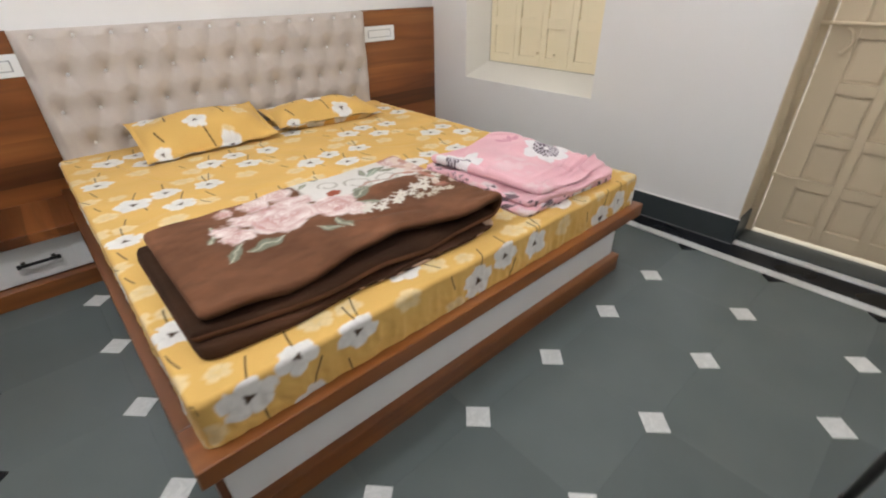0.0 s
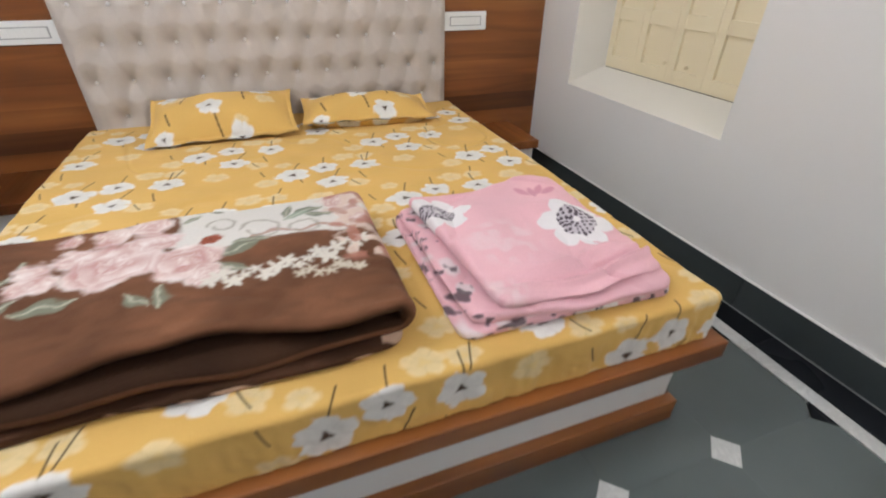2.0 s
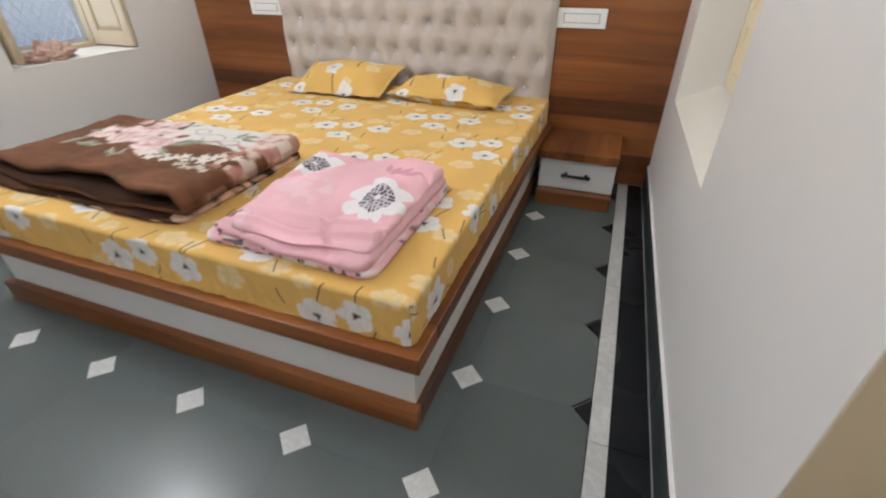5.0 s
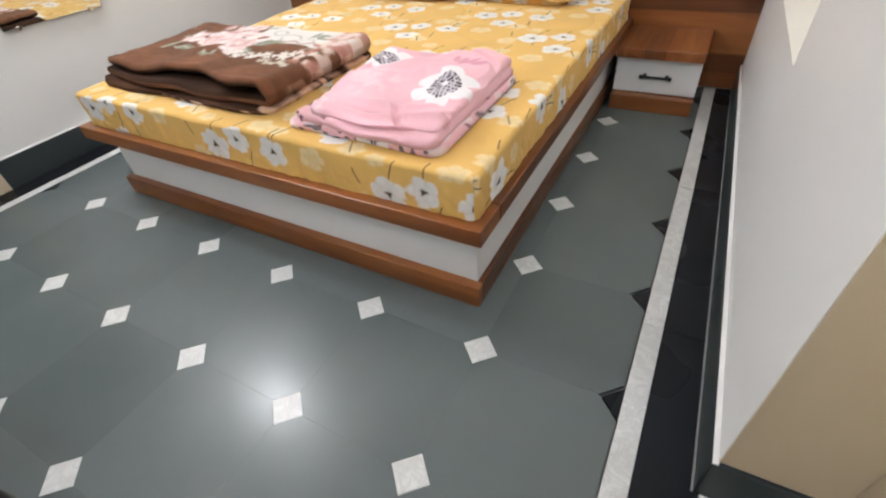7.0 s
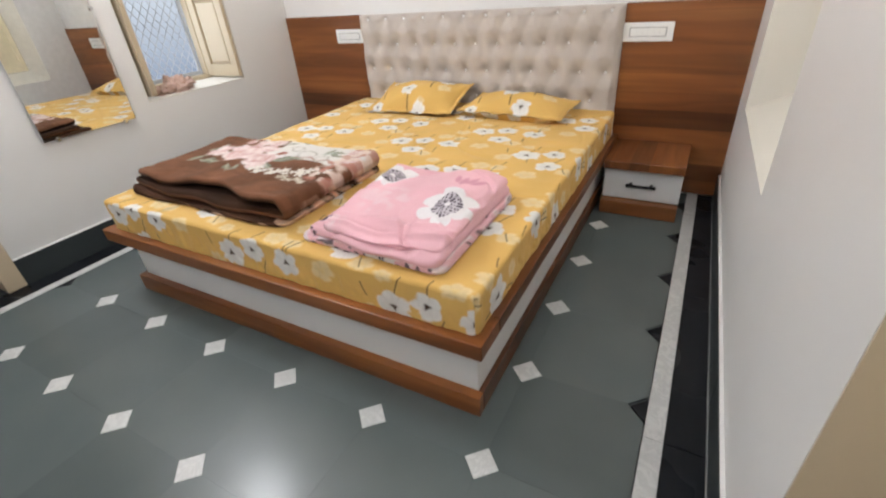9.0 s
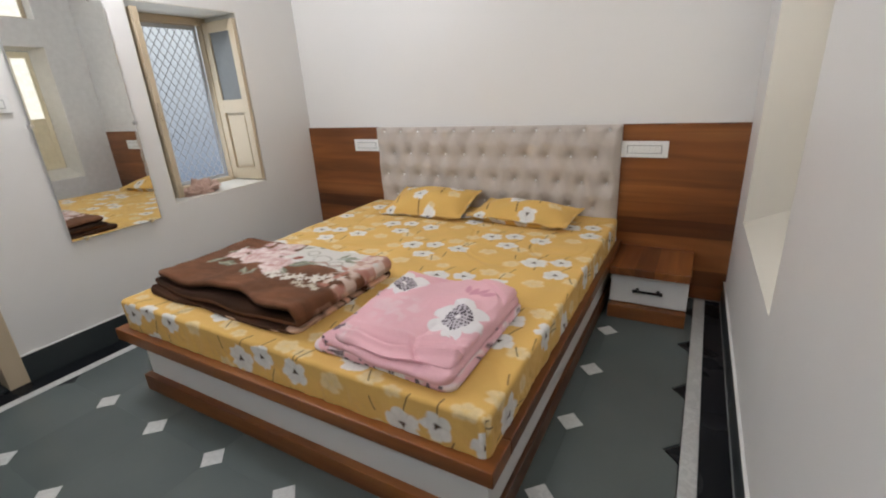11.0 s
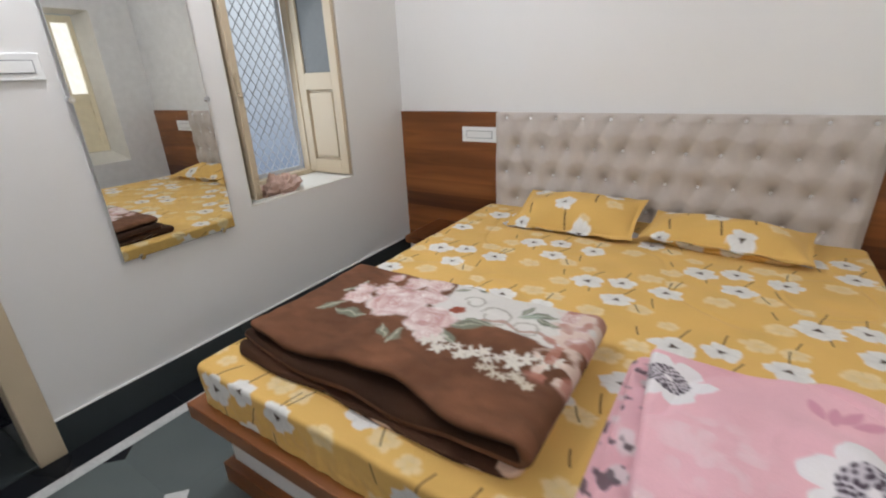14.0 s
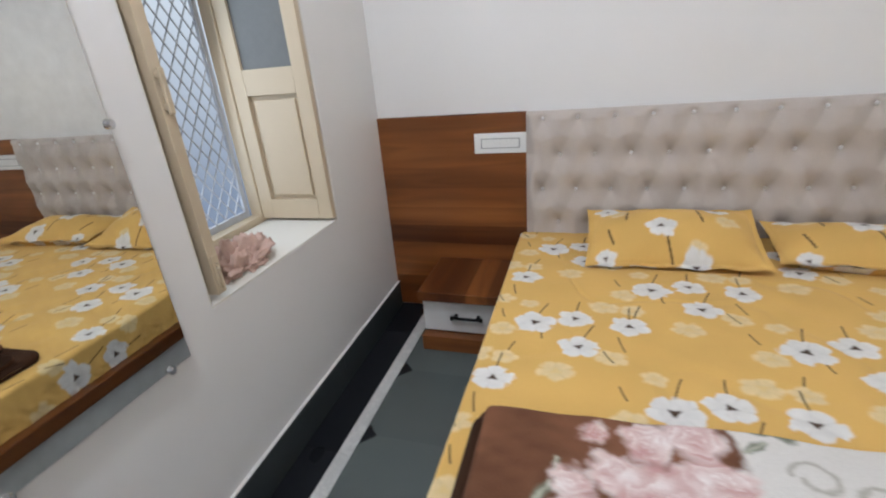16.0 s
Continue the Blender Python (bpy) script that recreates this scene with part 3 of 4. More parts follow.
# ---- the bed ----
BX0, BX1, BY0 = -1.995, -0.038, 0.105
bed = thing("bed", "low double bed base in walnut and white laminate", "bed")
part("plinth", boxes((BX0 + 0.030, BX1 - 0.034, BY0 + 0.045, BY0 + 0.080, 0, 0.086), bevel=0.003), WOOD, bed, "walnut laminate plinth board")
for x in (BX1 - 0.069, BX0 + 0.030):
    part("plinth", boxes((x, x + 0.035, BY0 + 0.0805, 2.19, 0, 0.086), bevel=0.003), WOOD_DEEP, bed, "walnut laminate plinth board")
part("front_panel", boxes((BX0 + 0.052, BX1 - 0.052, BY0 + 0.079, BY0 + 0.097, 0.05, 0.305), bevel=0.002), WHITE_LAMINATE, bed, "white laminate panel")
for x in (BX1 - 0.070, BX0 + 0.052):
    part("side_panel", boxes((x, x + 0.018, BY0 + 0.0975, 2.19, 0.05, 0.305), bevel=0.002), WHITE_LAMINATE, bed, "white laminate panel")
part("ledge", boxes((BX0, BX1, BY0, BY0 + 0.14, 0.306, 0.364), bevel=0.004), WOOD, bed, "walnut laminate ledge")
for x in (BX1 - 0.12, BX0):
    part("ledge", boxes((x, x + 0.12, BY0 + 0.1405, 2.19, 0.306, 0.364), bevel=0.004), WOOD_DEEP, bed, "walnut laminate ledge")
part("deck", boxes((BX0 + 0.1205, BX1 - 0.1205, BY0 + 0.141, 2.19, 0.32, 0.362)), WOOD, bed)

# mattress in its printed sheet: the cloth is followed over the edge so that the print runs on down the sides
MX0, MX1, MY0, MY1, MZ0, MZ1 = -1.958, -0.066, 0.140, 2.185, 0.365, 0.505
ROUND, H = 0.014, MZ1 - MZ0


def over_edge(s, length):
    """Where a cloth coordinate s lies across a rounded block: (position from the near edge, drop). s = 0 is the foot of the near side."""
    arc = ROUND * math.pi / 2
    side, top = H - ROUND, length - 2 * ROUND
    marks = np.array([0, side, side + arc, side + arc + top, side + 2 * arc + top, 2 * side + 2 * arc + top])
    p, d = np.zeros_like(s), np.zeros_like(s)
    m = s <= marks[1]
    p[m], d[m] = 0, H - s[m]
    m = (s > marks[1]) & (s <= marks[2])
    a = (s[m] - marks[1]) / ROUND
    p[m], d[m] = ROUND * (1 - np.cos(a)), ROUND * (1 - np.sin(a))
    m = (s > marks[2]) & (s <= marks[3])
    p[m], d[m] = ROUND + s[m] - marks[2], 0
    m = (s > marks[3]) & (s <= marks[4])
    a = (s[m] - marks[3]) / ROUND
    p[m], d[m] = length - ROUND * (1 - np.sin(a)), ROUND * (1 - np.cos(a))
    m = s > marks[4]
    p[m], d[m] = length, ROUND + s[m] - marks[4]
    return p, d, marks[-1]


def sheet():
    total_x, total_y = over_edge(np.zeros(1), MX1 - MX0)[2], over_edge(np.zeros(1), MY1 - MY0)[2]
    nx, ny = 720, 720
    su, sv = np.meshgrid(np.linspace(0, total_x, nx), np.linspace(0, total_y, ny), indexing="ij")
    su, sv = su.ravel(), sv.ravel()
    px, dx, _ = over_edge(su, MX1 - MX0)
    py, dy, _ = over_edge(sv, MY1 - MY0)
    z = MZ1 - np.minimum(np.maximum(dx, dy) + 0.25 * np.minimum(dx, dy), H)
    x, y = MX0 + px, MY0 + py
    # soft round corners in plan
    q = 0.030
    for cx, sx in ((MX0 + q, -1), (MX1 - q, 1)):
        for cy, sy in ((MY0 + q, -1), (MY1 - q, 1)):
            ex, ey = (x - cx) * sx, (y - cy) * sy
            m = (ex > 0) & (ey > 0)
            big, lng = np.maximum(ex, ey), np.hypot(ex, ey) + 1e-9
            f = np.where(m, big / lng, 1)
            x, y = np.where(m, cx + (x - cx) * f, x), np.where(m, cy + (y - cy) * f, y)
    # sag, tugged folds on the sides, faint creases on top
    low = np.clip((MZ1 - z) / H, 0, 1)
    fold = 0.0032 * low * (np.sin(x * 38 + 3 * np.sin(x * 9)) * (dy > dx) + np.sin(y * 34 + 3 * np.sin(y * 7)) * (dx >= dy))
    fold = fold + low * 0.009 * np.where(dy > dx, value_noise(x * 3.2, z * 0.9, 16, 91) - 0.5, value_noise(y * 3.2, z * 0.9, 16, 92) - 0.5)
    wrinkle = low * 0.007 * np.where(dy > dx, value_noise(x * 1.6 + z * 1.5, z * 1.2 - 0.5 * x, 26, 93) - 0.5, value_noise(y * 1.6 + z * 1.5, z * 1.2 - 0.5 * y, 26, 94) - 0.5)
    fold = (fold + wrinkle) * (1 - 0.6 * np.clip((low - 0.8) / 0.2, 0, 1))
    y = y - fold * (dy > dx)
    x = x + fold * (dx >= dy)
    crease = np.abs(value_noise(x + 0.3 * y, y - 0.4 * x, 3.2, 8) - 0.5)
    z = z + (1 - low) * (0.007 * (value_noise(x, y, 4, 2) - 0.5) + 0.0035 * (value_noise(x + 0.6 * y, y - 0.3 * x, 17, 95) - 0.5) - 0.004 * np.clip(0.05 - crease, 0, 1) / 0.05)
    u = MX0 + px + np.where(px < 0.5, -1, 1) * np.where(dx > 0.001, dx, 0)
    v = MY0 + py + np.where(py < 0.5, -1, 1) * np.where(dy > 0.001, dy, 0)
    return np.stack((x, y, z), axis=1), grid_faces(nx, ny), poppy_print(u, v)


verts, faces, rgb = sheet()
mattress = thing("mattress", "thick mattress in mustard yellow sheet with white blossoms", "mattress")
painted("fitted_sheet", verts, faces, rgb, COTTON, mattress)
part("core", boxes((MX0 + 0.03, MX1 - 0.03, MY0 + 0.03, MY1 - 0.03, MZ0, MZ1 - 0.03), bevel=0.02), WHITE_LAMINATE, mattress)


# ---- headboard ----
CX0, CX1, CZ0, CZ1, CY = -1.932, -0.084, 0.41, 1.082, 2.212
DX, DZ = 0.1545, 0.165


def tufted():
    nx, nz = 380, 150
    x, z = np.meshgrid(np.linspace(CX0, CX1, nx), np.linspace(CZ0, CZ1, nz), indexing="ij")
    x, z = x.ravel(), z.ravel()
    rows = np.round((1.051 - z) / DZ)
    depth = np.zeros_like(x)
    near = np.full_like(x, 9.0)
    for k in (-1, 0, 1):
        r = rows + k
        off = (-1.70 + 0.5 * DX * (np.abs(r) % 2))
        c = off + np.round((x - off) / DX) * DX
        near = np.minimum(near, np.hypot(x - c, z - (1.051 - r * DZ)))
    # diagonal pleats between buttons
    s, t = (x + 1.70) / DX, (1.051 - z) / (2 * DZ)
    pleat = np.minimum(np.abs(((s - t) + 0.5) % 1 - 0.5), np.abs(((s + t) + 0.5) % 1 - 0.5))
    puff = 0.0030 * np.clip(pleat / 0.16, 0, 1) ** 0.8 + 0.047 * (1 - np.exp(-(near / 0.044) ** 1.3))
    edge = np.minimum(np.minimum(x - CX0, CX1 - x), np.minimum(CZ1 - z, z - CZ0 + 0.05))
    puff = puff * np.clip(edge / 0.035, 0, 1) ** 0.6
    y = CY + 0.004 - puff + 0.0015 * (value_noise(x, z, 40, 4) - 0.5)
    verts = np.stack((x, y, z), axis=1)
    return verts, grid_faces(nx, nz)


headboard = thing("headboard", "beige velvet button-tufted headboard with crystal buttons", "headboard")
verts, faces = tufted()
data = bpy.data.meshes.new("cushion")
data.from_pydata(verts.tolist(), [], faces.tolist())
data.polygons.foreach_set("use_smooth", [True] * len(data.polygons))
data.materials.append(VELVET)
part("cushion", data, None, headboard)
part("backing", boxes((CX0, CX1, CY + 0.0045, HEAD - 0.001, CZ0 - 0.05, CZ1 - 0.001), bevel=0.002), VELVET, headboard)
bm = bmesh.new()
bmesh.ops.create_icosphere(bm, subdivisions=1, radius=0.0095)
for v in bm.verts:
    v.co.y *= 0.6
button = mesh_of("button", bm, CRYSTAL)
for row in range(4):
    for k in range(13):
        x, z = -1.70 + (k - 1 + 0.5 * (row % 2)) * DX, 1.051 - row * DZ
        if CX0 + 0.03 < x < CX1 - 0.03:
            part("button", button, None, headboard, at=pose(x, CY - 0.006, z))

for x0, x1 in ((-2.695, CX0 - 0.001), (CX1 + 0.001, 0.571)):
    panel = thing("wall_panel", "walnut laminate panel fixed to the wall beside the headboard", "wall panel", group="headboard panels")
    part("board", boxes((x0, x1, HEAD - 0.019, HEAD - 0.001, 0.012, CZ1 - 0.004), bevel=0.0015), WOOD, panel)
    part("edging", boxes((x0, x1, HEAD - 0.021, HEAD - 0.001, CZ1 - 0.0035, CZ1 + 0.001)), WOOD_DEEP, panel, "darker edging strip")


def switch_plate(width, height, at, label, group=""):
    """A modular switch plate facing -y: frame, grey plate coloured as shadow, rocker modules."""
    p = thing("switch_plate", label, "switch plate", at, group)
    part("frame", boxes((-width / 2, width / 2, -0.010, 0, -height / 2, height / 2), bevel=0.003), PLASTIC, p)
    # no real groove: its shadow is the grey of this slightly raised plate
    part("groove", boxes((-width * 0.37, width * 0.37, -0.0115, -0.0100, -height * 0.25, height * 0.25)), PLASTIC_GREY, p, "raised grey plate coloured as the shadow round the rockers")
    modules = 6 if width > 0.2 else 1
    w = width * 0.70 / modules
    for k in range(modules):
        x = -width * 0.35 + k * w
        part("rocker", boxes((x + 0.0002, x + w - 0.0002, -0.0145, -0.0116, -height * 0.21, height * 0.21), bevel=0.0008), PLASTIC, p)
    return p


switch_plate(0.256, 0.096, pose(-2.057, HEAD - 0.0195, 0.942), "white modular switch plate set in the walnut panel", "bedside switch plates")
switch_plate(0.262, 0.098, pose(0.046, HEAD - 0.0195, 0.935), "white modular switch plate set in the walnut panel", "bedside switch plates")
switch_plate(0.172, 0.086, LEFT @ pose(0.0005, 0.150, 1.402, 0, 0, 90), "white modular switch plate on the painted wall")


def nightstand(x0, x1):
    n = thing("nightstand", "low walnut bedside unit with one white drawer", "nightstand", group="nightstands")
    part("top", boxes((x0 - 0.004, x1 + 0.004, 1.815, 2.230, 0.2745, 0.322), bevel=0.003), WOOD_DEEP, n, "walnut laminate top")
    part("carcass", boxes((x0 + 0.01, x1 - 0.01, 1.885, 2.229, 0.02, 0.274), bevel=0.002), WOOD, n)
    drawer = part("drawer", boxes((x0, x1, 1.866, 1.8845, 0.084, 0.271), bevel=0.003), WHITE_LAMINATE, n, "white laminate drawer front")
    part("plinth", boxes((x0, x1, 1.812, 1.865, 0, 0.080), bevel=0.003), WOOD, n, "walnut laminate plinth")
    c = (x0 + x1) / 2 if x0 > -1 else x0 + 0.225
    bm = boxes((c - 0.070, c + 0.070, 1.832, 1.842, 0.170, 0.184), bevel=0.003)
    for s in (-1, 1):
        box(bm, c + s * 0.055 - 0.009, c + s * 0.055 + 0.009, 1.840, 1.866, 0.166, 0.188, bevel=0.004)
        box(bm, c + s * 0.072 - 0.008, c + s * 0.072 + 0.008, 1.829, 1.845, 0.167, 0.187, bevel=0.004)
    part("handle", bm, BLACK_METAL, drawer, "black metal bar handle")
    return n


nightstand(-0.036, 0.377)
nightstand(-2.406, -1.998)


# ---- pillows ----
def pillow(at, label, cx, cy, seed, w=0.60, d=0.40, above=0.76, below=0.34):
    """A flat pillow in a flanged case, lying on its back; print laid round two blossoms."""
    h, flange = 0.108, 0.022
    nx, ny = 130, 90
    allv, allf, allc = [], [], []
    for k, sign in enumerate((1, -1)):
        u, v = np.meshgrid(np.linspace(-1, 1, nx), np.linspace(-1, 1, ny), indexing="ij")
        u, v = u.ravel(), v.ravel()
        fu, fv = np.clip((w / 2) / (w / 2 - flange) * u, -1, 1), np.clip((d / 2) / (d / 2 - flange) * v, -1, 1)
        puff = np.clip((1 - np.abs(fu) ** 2.2), 0, 1) ** 0.70 * np.clip((1 - np.abs(fv) ** 2.0), 0, 1) ** 0.75
        wob = value_noise(u + seed, v, 2.2, 3 + seed) - 0.5
        rim = np.maximum(np.abs(u), np.abs(v))
        share = above if sign > 0 else below
        puff = puff if sign > 0 else np.clip(puff * 1.8, 0, 1) ** 0.7
        z = sign * (0.0025 + h * share * puff * (1 + 0.25 * wob)) + 0.006 * puff * np.sin(9 * u - 7 * v) * value_noise(u, v, 3, 8 + seed) + 0.012 * wob * rim ** 4 + 0.004 * np.sin(14 * u + 5 * v) * rim ** 6
        pull = 1 - 0.035 * (1 - np.abs(v) ** 2) * np.abs(u) ** 3
        pull2 = 1 - 0.05 * (1 - np.abs(u) ** 2) * np.abs(v) ** 3
        x, y = u * w / 2 * pull, v * d / 2 * pull2
        if sign < 0:
            z = np.maximum(z, -max(0.036, 0.098 * below))
        rgb = np.tile(np.asarray(YELLOW), (len(u), 1)) * (0.94 + 0.12 * value_noise(x, y, 9, 5))[:, None]
        if sign > 0:
            for gx, gy, gr in ((0.20, 0.02, 0.045), (-0.20, 0.1, 0.04), (0.08, -0.13, 0.04), (0.0, 0.14, 0.045)):
                rgb = blossom(rgb, x, y, gx, gy, gr, 5, gx * 9, GHOST, (0.80, 0.60, 0.28), 0.9, 0.012, 0.25)
            for sx, sy, ex, ey in ((cx + 0.02, cy - 0.05, cx + 0.04, cy - 0.14), (0.10, 0.10, 0.11, 0.0), (-0.16, 0.10, -0.17, 0.02), (0.19, 0.17, 0.16, 0.08), (-0.24, -0.02, -0.22, -0.1)):
                rgb = stroke(rgb, x, y, sx, sy, ex, ey, 0.0035, STEM)
            for bx, by, br in ((cx, cy, 0.058), (cx + 0.12, cy - 0.150, 0.060), (cx + 0.22, cy + 0.15, 0.045), (-0.24, 0.15, 0.05), (-0.25, -0.16, 0.04)):
                rgb = blossom(rgb, x, y, bx, by, br, 5, bx * 7, PETAL, STEM, 1.0)
        else:
            rgb = poppy_print(x - 1.2, y + 1.2)
        f = grid_faces(nx, ny, len(allv) and nx * ny)
        allv.append(np.stack((x, y, z), axis=1))
        allf.append(f if sign > 0 else f[:, ::-1])
        allc.append(rgb)
    ob = painted("pillow", np.concatenate(allv), np.concatenate(allf), np.concatenate(allc), COTTON, at=at)
    return tagged(ob, label, "pillow", "pillows")


pillow(pose(-1.318, 1.955, 0.583, 18, -1, -1), "mustard yellow floral pillow propped against the headboard", -0.045, -0.030, 1, 0.66, 0.39)
pillow(pose(-0.615, 1.965, 0.560, 5, 1, -4), "mustard yellow floral pillow lying before the headboard", -0.045, 0.03, 4, 0.68, 0.37, 0.66, 0.56)


# ---- folded blankets ----
def fold_slab(x0, x1, y0, y1, z0, z1, print_of, seed, nx=150, ny=120, bulge=0.5, wave=0.012, lean=0.0, droop=0.0, crumple=1.0, corner_round=0.05, ridges=0.0, skew=0.0):
    """One layer of folded cloth: a thick soft slab with rounded folds and gently waving edges."""
    h = (z1 - z0) / 2
    ring = 26
    verts, colours = [], []
    un = np.linspace(0, 1, nx)
    # a closed cross-section in (y, z), swept along x, with rounded ends
    vy = np.concatenate((np.linspace(0, 1, ny), np.ones(ring), np.linspace(1, 0, ny), np.zeros(ring)))
    ang = np.concatenate((np.full(ny, np.pi / 2), np.linspace(np.pi / 2, -np.pi / 2, ring + 2)[1:-1], np.full(ny, -np.pi / 2), np.linspace(-np.pi / 2, -3 * np.pi / 2, ring + 2)[1:-1]))
    U, V = np.meshgrid(un, vy, indexing="ij")
    A = np.broadcast_to(ang, U.shape)
    U, V, A = U.ravel(), V.ravel(), A.ravel()
    x = x0 + (x1 - x0) * U
    front = y0 + wave * (value_noise(x, x * 0, 5, seed) - 0.5) * 2 + lean * (U - 0.5)
    back = y1 + wave * (value_noise(x, x * 0 + 5, 4, seed + 1) - 0.5) * 2 + lean * (U - 0.5)
    end = np.minimum(U, 1 - U) * (x1 - x0)
    taper = np.sqrt(np.clip(1 - (1 - np.clip(end / h, 0, 1)) ** 2, 0, 1)) * 0.97 + 0.03
    corner = corner_round * (1 - np.sqrt(np.clip(1 - (1 - np.clip(end / 0.05, 0, 1)) ** 2, 0, 1)))
    front, back = front + corner * (0.5 + value_noise(x, x * 0, 3, seed + 7)), back - corner
    y = front + h + (back - front - 2 * h) * V + h * bulge * 2 * np.cos(A) * taper * np.where((V <= 0) | (V >= 1), 1, 0)
    z = (z0 + z1) / 2 + h * np.sin(A) * taper
    crease = np.abs(value_noise(x - 0.4 * y, y + 0.7 * x, 5.5, seed + 11) - 0.5)
    ripple = crumple * (-0.007 * np.clip(1 - crease / 0.09, 0, 1) + (value_noise(x, y, 4, seed + 2) - 0.5) * 0.024 + (value_noise(x, y, 13, seed + 3) - 0.5) * 0.008 + 0.010 * (value_noise(x + 0.8 * y, y - 0.5 * x, 8, seed + 9) - 0.5))
    over = np.clip(np.sin(A), 0, 1) ** 1.5 * taper
    z = z + over * ripple
    y = y + 0.014 * (value_noise(x, z * 3, 9, seed + 5) - 0.5) * np.abs(np.cos(A))
    s = np.clip((front + 0.22 - y) / 0.22, 0, 1)
    z = z - droop * s * s * np.where(np.sin(A) > -0.999, 0.4 + 0.6 * np.clip(np.sin(A) + 0.4, 0, 1), 0.4)
    depth = y - front
    z = z + over * ridges * np.clip(0.25 + 1.2 * U, 0, 1) * (np.exp(-((depth - 0.040 - 0.015 * U) / 0.011) ** 2) - 0.8 * np.exp(-((depth - 0.064 - 0.015 * U) / 0.010) ** 2) + 0.6 * np.exp(-((depth - 0.098 - 0.04 * U) / 0.015) ** 2))
    x = x + skew * np.clip(1 - (y - y0) / (y1 - y0), 0, 1) * (1 - U)
    rgb = print_of(x, y, z, np.sin(A))
    n = len(vy)
    i, j = np.meshgrid(np.arange(nx - 1), np.arange(n), indexing="ij")
    a, b = (i * n + j).ravel(), (i * n + (j + 1) % n).ravel()
    faces = np.stack((a, b, b + n, a + n), axis=1)
    return np.stack((x, y, z), axis=1), faces, rgb


def rose(rgb, u, v, cx, cy, radius, turn):
    """A full rose: ragged outline, overlapping petals as broken light and dark rims."""
    wu = u + 0.022 * (value_noise(u, v, 26, 61) - 0.5) + 0.010 * (value_noise(u, v, 70, 62) - 0.5)
    wv = v + 0.022 * (value_noise(u, v, 26, 63) - 0.5) + 0.010 * (value_noise(u, v, 70, 64) - 0.5)
    du, dv = wu - cx, wv - cy
    d, a = np.hypot(du, dv), np.arctan2(dv, du) + turn
    edge = radius * (0.84 + 0.16 * np.abs(np.cos(2.5 * a)))
    ring = np.floor(d / radius * 2.8)
    lobe = np.abs(np.cos((2.5 - 0.5 * (ring % 2)) * a + ring * 1.3))
    whorl = np.clip((d / radius * 2.8 + 0.5 * (lobe - 0.5)) % 1, 0, 1)
    soft = 0.55 * whorl ** 1.3 * (0.4 + 0.7 * lobe) + 0.75 * (value_noise(u, v, 30, 65) - 0.25) + 0.15 * d / radius
    pale = np.clip(soft, 0, 1)[:, None]
    tone = np.asarray((0.56, 0.32, 0.30))[None, :] * (1 - pale) + np.asarray((0.86, 0.79, 0.76))[None, :] * pale
    mask = step(edge, d, 0.016)[:, None]
    return rgb * (1 - mask) + tone * mask


def star(rgb, u, v, cx, cy, radius, turn, colour):
    d, a = np.hypot(u - cx, v - cy), np.arctan2(v - cy, u - cx) + turn
    return blend(rgb, step(radius * (0.42 + 0.58 * np.abs(np.cos(2.5 * a)) ** 1.6 + 0.35 * (value_noise(u, v, 55, 66) - 0.5)), d, 0.012), colour)


def leaf_shape(rgb, u, v, cx, cy, length, turn, colour, vein=0.6):
    c, s = math.cos(turn), math.sin(turn)
    p, q = (u - cx) * c + (v - cy) * s, -(u - cx) * s + (v - cy) * c
    half = 0.36 * length * np.clip(1 - (p / length) ** 2, 0, 1)
    mask = np.where(np.abs(p) < length, step(half, np.abs(q), 0.008), 0)
    rgb = blend(rgb, mask, colour)
    return blend(rgb, mask * step(0.003, np.abs(q), 0.004) * vein, (0.62, 0.62, 0.50))


BROWN, CREAM_PRINT, SAGE = (0.172, 0.076, 0.040), (0.72, 0.70, 0.66), (0.21, 0.225, 0.17)


